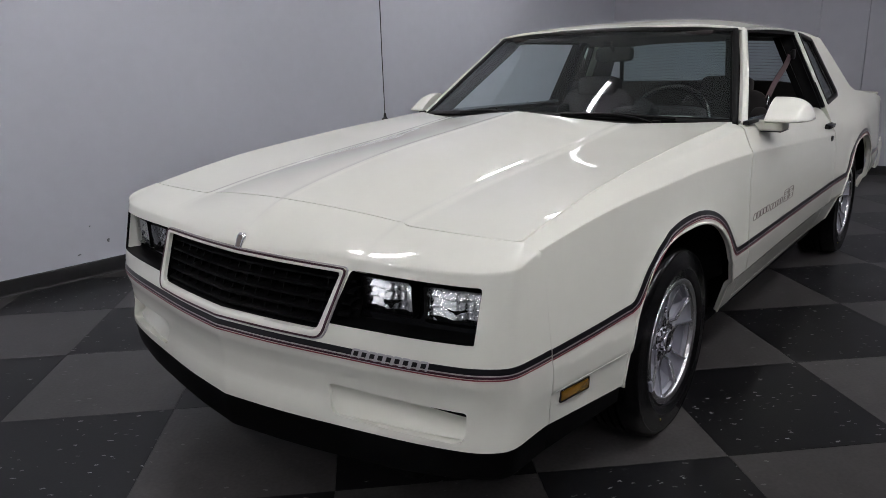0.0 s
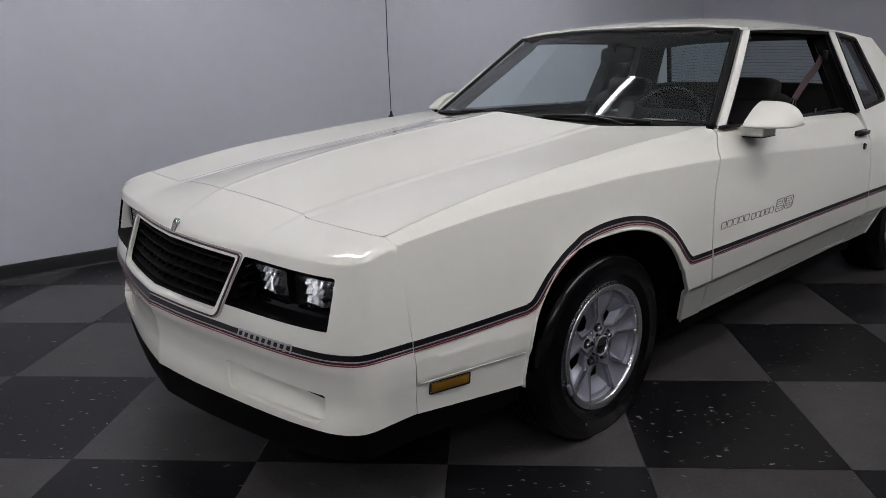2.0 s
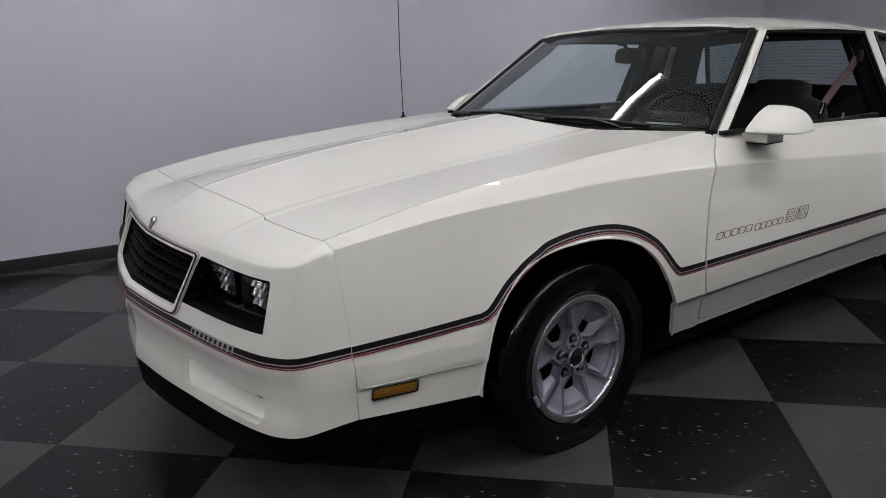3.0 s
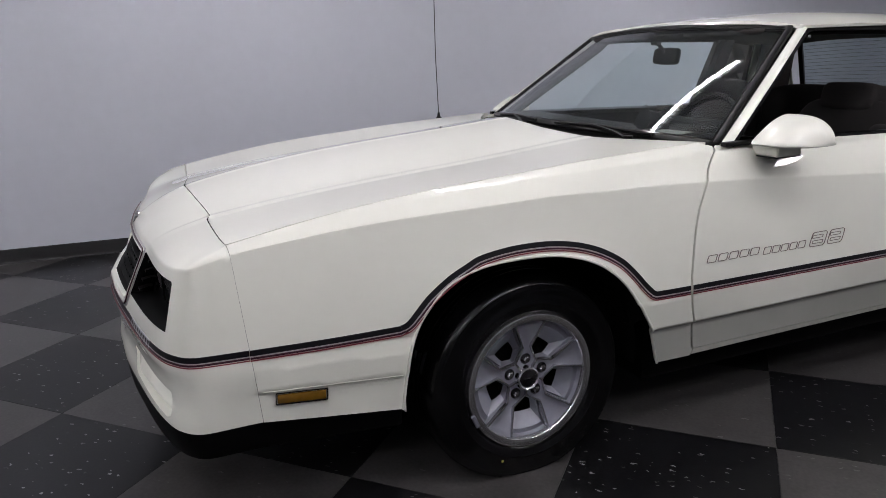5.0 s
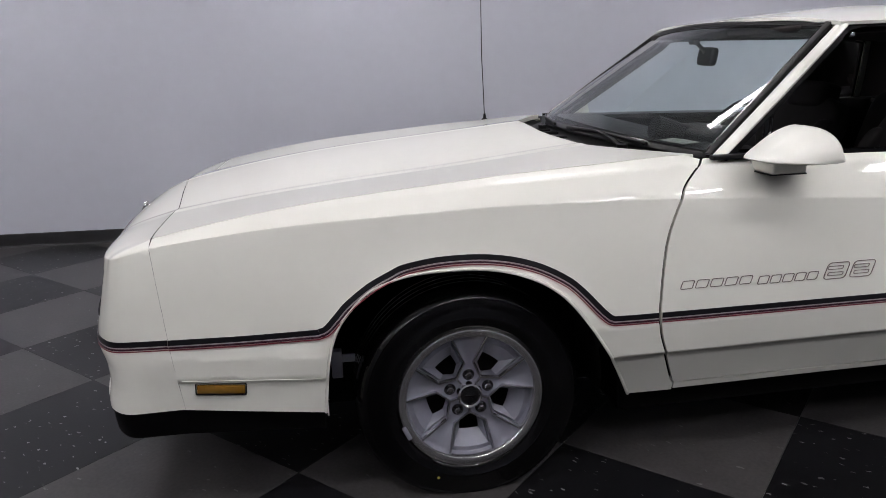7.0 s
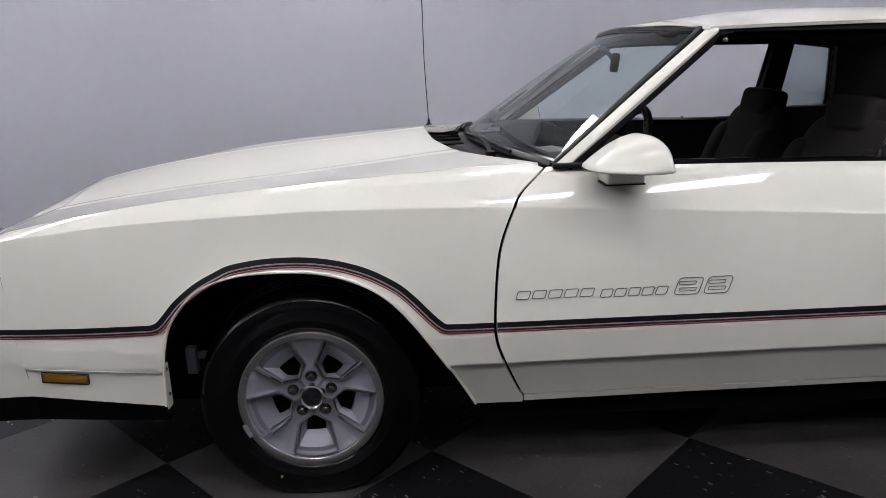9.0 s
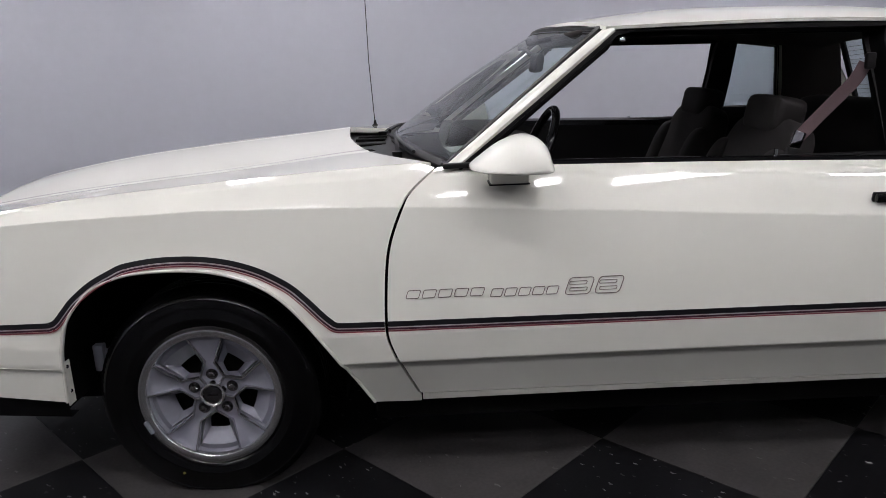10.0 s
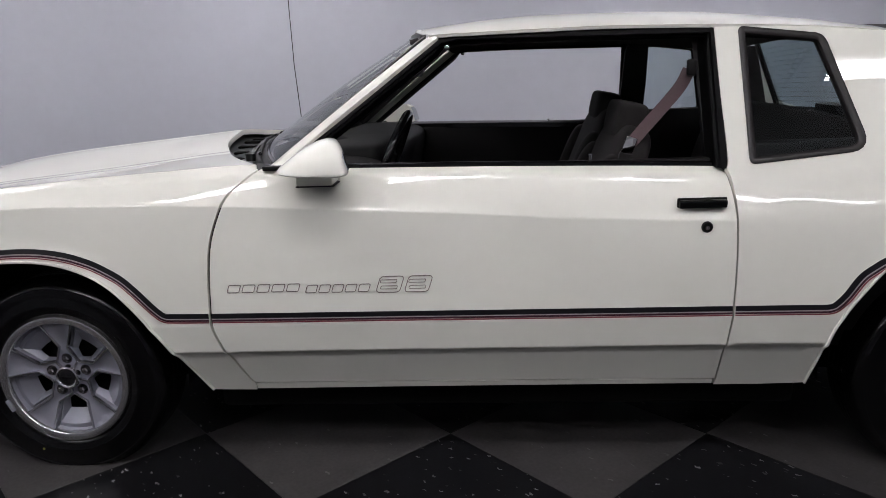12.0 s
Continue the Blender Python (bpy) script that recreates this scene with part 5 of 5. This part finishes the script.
# ---- wheels ----
def build_wheel():
    w = new("wheel")
    w.parent = car
    R = 0.322
    prof = [(0.196, -0.20), (0.22, -0.212), (0.27, -0.216), (0.300, -0.208), (0.316, -0.188), (R - 0.001, -0.165)]
    for o in (-0.150, -0.120, -0.090, -0.060):
        prof += [(R, o - 0.012), (R - 0.007, o - 0.010), (R - 0.007, o - 0.004), (R, o - 0.002)]
    prof += [(R - 0.001, -0.044), (0.317, -0.026), (0.309, -0.012), (0.298, -0.003), (0.294, -0.0005), (0.291, -0.0015), (0.270, 0.003), (0.247, 0.0035), (0.244, 0.005), (0.236, 0.005), (0.233, 0.003), (0.219, 0.0), (0.2085, -0.008), (0.204, -0.014)]
    me = lathe([(r, -o) for r, o in prof], 240, 30)
    k = len(prof)
    for i, v in enumerate(me.vertices):                 # cross grooves of the tread's shoulders
        r, o = prof[i % k]
        if (i // k) % 2 == 0 and 0.305 < r < 0.3215 and (o > -0.045 or o < -0.165):
            v.co.x, v.co.z = v.co.x * (1 - 0.0028 / r), v.co.z * (1 - 0.0028 / r)
    for v in me.vertices:
        if v.co.z < -0.2925:
            v.co.y = v.co.y * (1 + 0.02)
            v.co.z = -0.2925 + (v.co.z + 0.2925) * 0.05
    part("tyre", me, RUBBER, w, "black low-profile tyre")
    part("rim_lip", lathe([(0.181, 0.020), (0.182, 0.0085), (0.185, 0.0045), (0.199, 0.0005), (0.204, 0.002), (0.2068, 0.007), (0.2068, 0.014), (0.200, 0.02)], 96, 35), POLISH, w, "machined bright rim lip")
    part("barrel", lathe([(0.190, 0.012), (0.186, 0.026), (0.176, 0.050), (0.164, 0.085), (0.160, 0.13), (0.185, 0.19)], 64, 40), ALLOY, w)
    part("brake_disc", lathe([(0.001, 0.088), (0.154, 0.088), (0.158, 0.095), (0.158, 0.11), (0.001, 0.11)], 48, 30), UNDER, w)
    # cast face: five broad spokes, five pockets with an opening at their inner end and a ramp to the rim
    def dish(r):
        return sm(r, [(0.02, 0.040), (0.060, 0.040), (0.085, 0.036), (0.13, 0.026), (0.175, 0.015), (0.19, 0.010)])

    def turned(pts, deg):
        c, s = math.cos(math.radians(deg)), math.sin(math.radians(deg))
        return [(c * u - s * v, s * u + c * v) for u, v in pts]

    def cast(x, z):
        r = np.hypot(x, z)
        a = np.degrees(np.arctan2(z, x))
        d = np.abs((a - 90 + 36) % 72 - 36)                # angle from the spoke's middle
        hollow = 0.006 * (1 - np.clip(d / 13, 0, 1) ** 2) * step01(0.075, 0.11, r) * (1 - step01(0.17, 0.183, r))
        return np.stack([x, dish(r) + hollow, z], -1)

    shape = [(0.062, -0.004), (0.062, 0.004), (0.086, 0.0435), (0.129, 0.0530), (0.1725, 0.0625), (0.1795, 0.045), (0.1835, 0.022), (0.1845, 0.0), (0.1835, -0.022), (0.1795, -0.045), (0.1725, -0.0625), (0.129, -0.0530), (0.086, -0.0435)]
    holes = [turned(shape, -90 + 72 * k) for k in range(5)]
    wide_ = shape
    small_ = [(0.069, -0.003), (0.069, 0.003), (0.085, 0.024), (0.102, 0.027), (0.118, 0.028), (0.119, 0.020), (0.120, 0.010), (0.120, 0.0), (0.120, -0.010), (0.119, -0.020), (0.118, -0.028), (0.102, -0.027), (0.085, -0.024)]
    ring = [(0.1905 * math.cos(t), 0.1905 * math.sin(t)) for t in np.linspace(0, 2 * math.pi, 72, endpoint=False)]
    data = sheet(ring, cast, 0.010, holes, 0.012, 0.004, out=(0, -1, 0))
    part("spoked_face", oriented(data, (0, -1, 0)), ALLOY, w, "silver-grey painted five-spoke face")
    for k in range(5):
        c = -90 + 72 * k
        rows_ = []
        for t in (0.0, 0.12, 0.35, 0.65, 1.0):            # walls fall from the outline to the small opening
            ring_ = turned([(p[0] + (q[0] - p[0]) * t, p[1] + (q[1] - p[1]) * t) for p, q in zip(wide_, small_)], c)
            rows_.append([(x, float(dish(math.hypot(*o))) * (1 - t) + 0.001 + (0.014 if t == 0.12 else 0.0) + 0.060 * t, z) for (x, z), o in zip(ring_, wide_)])
        part("pocket", surf(rows_, close_v=True, angle=28), ALLOY, w, "sloping pocket with a small dark opening")
        line = [(0.177, -0.0655), (0.0855, -0.0455), (0.0605, -0.004), (0.0605, 0.004), (0.0855, 0.0455), (0.177, 0.0655)]
        pts = [(x, float(dish(math.hypot(x, z))) - 0.0005, z) for x, z in turned(dense(line, 0.008, closed=False), c)]
        part("pocket_edge", sweep(pts, [(-0.0034, -0.004), (-0.0026, 0.0042), (0.0016, 0.0042), (0.0036, -0.004)], (0, -1, 0)), RIDGE, w, "bright machined pocket edge")
        rib = [(u * math.cos(math.radians(c)), float(dish(u)) - 0.001, u * math.sin(math.radians(c))) for u in (0.036, 0.048, 0.060)]
        part("hub_rib", sweep(rib, [(-0.0040, -0.004), (-0.0026, 0.0060), (0.0026, 0.0060), (0.0040, -0.004)], (0, -1, 0)), RIDGE, w, "bright rib from cap to pocket")
        a = math.radians(c + 36)
        nut = lathe([(0.0, -0.014), (0.008, -0.013), (0.0112, -0.009), (0.0118, 0.008)], 6, 30)
        part("lug_nut", moved(nut, pose(0.0575 * math.cos(a), 0.0385, 0.0575 * math.sin(a))), NUT, w)
        part("nut_seat", moved(lathe([(0.009, 0.0005), (0.0165, -0.0005), (0.018, 0.003)], 20, 30), pose(0.0575 * math.cos(a), 0.0385, 0.0575 * math.sin(a))), DARKCHROME, w)
    cap = part("centre_cap", lathe([(0.001, 0.024), (0.0265, 0.024), (0.028, 0.020), (0.0315, 0.0175), (0.0355, 0.020), (0.0375, 0.027), (0.0385, 0.042)], 40, 30), CHROME, w, "chrome centre cap")
    part("cap_disc", lathe([(0.0, 0.0205), (0.0255, 0.0225), (0.0265, 0.026)], 32, 30), DARKCHROME, cap)
    part("cap_bar", block(-0.015, 0.015, 0.0190, 0.0222, -0.0025, 0.0025, 0.0006, 1), GLOSSBLACK, cap)
    a = math.radians(246)
    part("balance_mark", moved(lathe([(0.0, -0.0048), (0.004, -0.0045), (0.0042, 0.0)], 12, 40), pose(0.252 * math.cos(a), 0.0, 0.252 * math.sin(a))), MARK, w, "small yellow paint dot")
    a = math.radians(204)
    part("wheel_weight", moved(block(-0.006, 0.006, -0.004, 0.006, -0.02, 0.02, 0.002), pose(0.203 * math.cos(a), 0.0, 0.203 * math.sin(a), 0, -24 + 0, 0)), ALLOY, w)
    return w


HUB_Z = 0.305
wheel = build_wheel()
BIG = Matrix.Diagonal((1.035, 1.0, 1.03, 1))
REAR_Z = HUB_Z - 0.021
wheel.matrix_basis = pose(0.023, -0.856, HUB_Z, 0, 0, 1) @ BIG
copy_thing(wheel, pose(AXLE_R, -0.858, REAR_Z))
copy_thing(wheel, pose(0.023, 0.864, HUB_Z, 0, 0, 181))
copy_thing(wheel, pose(AXLE_R, 0.858, REAR_Z, 0, 0, 180))


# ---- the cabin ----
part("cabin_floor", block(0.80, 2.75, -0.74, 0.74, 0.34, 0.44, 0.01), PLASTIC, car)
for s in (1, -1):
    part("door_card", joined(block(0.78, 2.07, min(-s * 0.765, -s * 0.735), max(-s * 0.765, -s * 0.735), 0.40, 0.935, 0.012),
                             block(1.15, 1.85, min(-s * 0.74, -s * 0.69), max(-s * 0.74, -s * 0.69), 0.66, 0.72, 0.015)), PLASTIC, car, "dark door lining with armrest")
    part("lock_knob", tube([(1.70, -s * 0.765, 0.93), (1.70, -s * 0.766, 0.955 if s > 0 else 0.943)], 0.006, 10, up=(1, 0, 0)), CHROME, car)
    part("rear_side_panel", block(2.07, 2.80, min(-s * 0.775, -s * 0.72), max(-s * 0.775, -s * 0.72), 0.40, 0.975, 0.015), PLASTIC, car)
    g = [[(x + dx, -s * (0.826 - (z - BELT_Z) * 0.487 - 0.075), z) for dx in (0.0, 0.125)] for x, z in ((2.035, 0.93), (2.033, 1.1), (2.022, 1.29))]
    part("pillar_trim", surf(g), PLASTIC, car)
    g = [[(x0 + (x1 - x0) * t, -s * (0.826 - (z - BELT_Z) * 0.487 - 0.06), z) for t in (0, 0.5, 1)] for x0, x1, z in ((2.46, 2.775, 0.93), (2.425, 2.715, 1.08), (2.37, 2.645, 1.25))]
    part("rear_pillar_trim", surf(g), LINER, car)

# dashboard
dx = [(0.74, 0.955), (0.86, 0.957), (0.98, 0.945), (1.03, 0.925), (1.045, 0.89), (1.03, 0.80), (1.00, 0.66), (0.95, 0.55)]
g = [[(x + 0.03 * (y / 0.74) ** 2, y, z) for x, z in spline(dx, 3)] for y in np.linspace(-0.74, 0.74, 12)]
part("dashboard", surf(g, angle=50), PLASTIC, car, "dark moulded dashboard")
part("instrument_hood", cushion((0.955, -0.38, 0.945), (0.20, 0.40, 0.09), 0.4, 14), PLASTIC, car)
part("paper_slip", moved(block(-0.03, 0.03, -0.07, 0.07, 0, 0.001, 0), pose(0.79, -0.52, 0.962, 0, -3, 8)), PAPER, car, "small pale slip on the dashboard")

# steering wheel
sw = new("steering_wheel")
sw.parent = car
m = pose(1.050, -0.385, 0.895, 0, 24, 0)
ring = [(0, 0.185 * math.cos(t), 0.185 * math.sin(t)) for t in np.linspace(0, 2 * math.pi, 40, endpoint=False)]
part("rim", moved(tube(ring, 0.0145, 10, closed=True, up=(1, 0, 0)), m), GLOSSBLACK, sw, "black leather-wrapped rim")
part("hub_pad", moved(cushion((-0.03, 0, -0.005), (0.07, 0.15, 0.12), 0.45, 14), m), PLASTIC, sw)
for a in (180, 0, 250, 290):
    t = math.radians(a)
    part("spoke", moved(sweep([(-0.02, 0.05 * math.cos(t), 0.05 * math.sin(t)), (0, 0.182 * math.cos(t), 0.182 * math.sin(t))], [(-0.015, -0.004), (-0.015, 0.004), (0.015, 0.004), (0.015, -0.004)], (1, 0, 0)), m), PLASTIC, sw)
part("column", moved(tube([(-0.30, 0, -0.02), (-0.04, 0, 0)], 0.04, 14), m), PLASTIC, sw)

# inside mirror
im = new("inside_mirror")
im.parent = car
part("mirror_case", moved(cushion((0, 0, 0), (0.032, 0.225, 0.068), 0.4, 14), pose(1.112, -0.088, 1.215, 0, 8, -16)), PLASTIC, im)
part("stalk", tube([(1.055, -0.085, 1.268), (1.070, -0.085, 1.264), (1.095, -0.087, 1.240), (1.103, -0.088, 1.226)], 0.008, 8), PLASTIC, im)
part("mount", block(1.043, 1.072, -0.105, -0.065, 1.260, 1.274, 0.006), PLASTIC, im)
for s in (1, -1):
    part("trim_clip", cushion((1.283, -s * 0.634, 1.272), (0.018, 0.010, 0.016), 0.8, 10), CHROME, car, "small bright clip in the window corner")
    part("bracket", joined(block(-0.372, -0.340, min(-s * 0.69, -s * 0.72), max(-s * 0.69, -s * 0.72), 0.345, 0.43, 0.004), block(-0.372, -0.30, min(-s * 0.69, -s * 0.70), max(-s * 0.69, -s * 0.70), 0.385, 0.41, 0.003)), ALLOY, car, "small grey bracket in the wheel well")
    part("sun_visor", cushion((1.225, -s * 0.32, 1.304), (0.15, 0.42, 0.022), 0.35, 12, Matrix.Rotation(radians(-8), 4, "Y")), LINER, car)


def front_seat(y):
    st = new("front_seat")
    st.parent = car
    lean = Matrix.Rotation(radians(22), 4, "Y")
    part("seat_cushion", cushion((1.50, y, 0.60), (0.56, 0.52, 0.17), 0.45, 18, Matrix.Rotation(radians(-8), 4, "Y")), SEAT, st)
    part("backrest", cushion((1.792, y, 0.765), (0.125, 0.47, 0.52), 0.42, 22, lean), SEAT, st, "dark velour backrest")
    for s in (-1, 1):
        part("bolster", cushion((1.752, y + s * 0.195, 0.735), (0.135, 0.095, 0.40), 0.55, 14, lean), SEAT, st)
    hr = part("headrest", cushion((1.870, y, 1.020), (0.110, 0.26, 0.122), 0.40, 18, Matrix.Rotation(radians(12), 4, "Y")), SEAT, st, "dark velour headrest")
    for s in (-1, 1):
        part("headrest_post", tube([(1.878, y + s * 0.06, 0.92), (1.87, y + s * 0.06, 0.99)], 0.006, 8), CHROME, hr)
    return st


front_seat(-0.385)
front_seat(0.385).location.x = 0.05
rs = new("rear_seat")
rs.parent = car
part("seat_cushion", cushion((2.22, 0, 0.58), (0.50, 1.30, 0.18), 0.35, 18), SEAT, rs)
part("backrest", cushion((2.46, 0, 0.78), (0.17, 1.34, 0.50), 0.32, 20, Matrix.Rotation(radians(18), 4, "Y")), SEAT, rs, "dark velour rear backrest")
part("parcel_shelf", block(2.48, 2.81, -0.70, 0.70, 0.945, 0.968, 0.006), LINER, car, "dark parcel shelf under the rear window")
part("brake_light", block(2.70, 2.77, -0.09, 0.09, 0.966, 1.02, 0.008), PLASTIC, car)

# driver's belt
bt = new("seat_belt")
bt.parent = car
pth = spline([(2.004, -0.650, 1.180), (1.982, -0.640, 1.13), (1.930, -0.615, 1.06), (1.868, -0.600, 0.985), (1.832, -0.595, 0.93), (1.822, -0.60, 0.80)], 6)
part("webbing", sweep(pth, [(-0.0185, -0.0015), (-0.0185, 0.0015), (0.0185, 0.0015), (0.0185, -0.0015)], (-0.2, -0.95, 0.2)), BELT, bt, "maroon belt webbing")
part("upper_anchor", moved(block(-0.014, 0.014, -0.010, 0.010, -0.024, 0.024, 0.006), pose(2.008, -0.665, 1.185)), PLASTIC, bt)
part("latch_plate", moved(block(-0.018, 0.018, -0.006, 0.006, -0.03, 0.03, 0.004), pose(1.842, -0.605, 0.955, 0, 20, 0)), CHROME, bt)
part("buckle_sleeve", moved(block(-0.022, 0.022, -0.012, 0.012, -0.03, 0.03, 0.006), pose(1.828, -0.605, 0.905, 0, 12, 0)), PLASTIC, bt)


# ---- floor tiles: the nearest as pieces of their own, the rest joined ----
TS = HALF * math.sqrt(2)


def tile_mesh(mat_):
    h = TS / 2 - 0.0006
    b = 0.0003
    v = [(-h, -h, -0.004), (h, -h, -0.004), (h, h, -0.004), (-h, h, -0.004), (-h, -h, -b), (h, -h, -b), (h, h, -b), (-h, h, -b), (-h + b, -h + b, 0), (h - b, -h + b, 0), (h - b, h - b, 0), (-h + b, h - b, 0)]
    f = [(8, 9, 10, 11)] + [(i, (i + 1) % 4, 4 + (i + 1) % 4, 4 + i) for i in range(4)] + [(4 + i, 4 + (i + 1) % 4, 8 + (i + 1) % 4, 8 + i) for i in range(4)]
    me = mesh_of(v, f, smooth=False)
    me.materials.append(mat_)
    return me


tiles = (tile_mesh(TILE_L), tile_mesh(TILE_D))
inv = ROOM.inverted()
rest = ([], [])
count = 0
for i in range(-40, 40):
    for j in range(-40, 40):
        if (i + j) % 2 == 0:
            continue
        c = LAT @ Vector((i * HALF, j * HALF, 0))
        r = inv @ c
        if not (WX - 0.3 < r.x < EX + 0.3 and SY - 0.3 < r.y < 0.3):
            continue
        if -3.4 < c.x < 4.6 and -2.6 < c.y < 2.6 and count < 300 and not (r.x > EX - 0.31 or r.y > -0.31):
            t = part("tile", tiles[j % 2], None, slab)
            t.matrix_world = Matrix.Translation(c) @ pose(0, 0, 0, 0, 0, 45.9 + 90 * ((i * 7 + j * 3) % 4))
            count += 1
        else:
            rest[j % 2].append(c)
for k, mat_ in enumerate((TILE_L, TILE_D)):
    v, f = [], []
    rot = pose(0, 0, 0, 0, 0, 45.9)
    h = TS / 2 - 0.0006
    for c in rest[k]:
        o = len(v)
        ring_ = [rot @ Vector(q) for q in ((-h, -h, 0), (h, -h, 0), (h, h, 0), (-h, h, 0))]
        v += [c + q for q in ring_] + [c + q - Vector((0, 0, 0.004)) for q in ring_]
        f += [(o, o + 1, o + 2, o + 3)] + [(o + a, o + 4 + a, o + 4 + (a + 1) % 4, o + (a + 1) % 4) for a in range(4)]
    t = part("outer_tiles", mesh_of(v, f, smooth=False), mat_, slab)
    t["kind"] = "stuff"
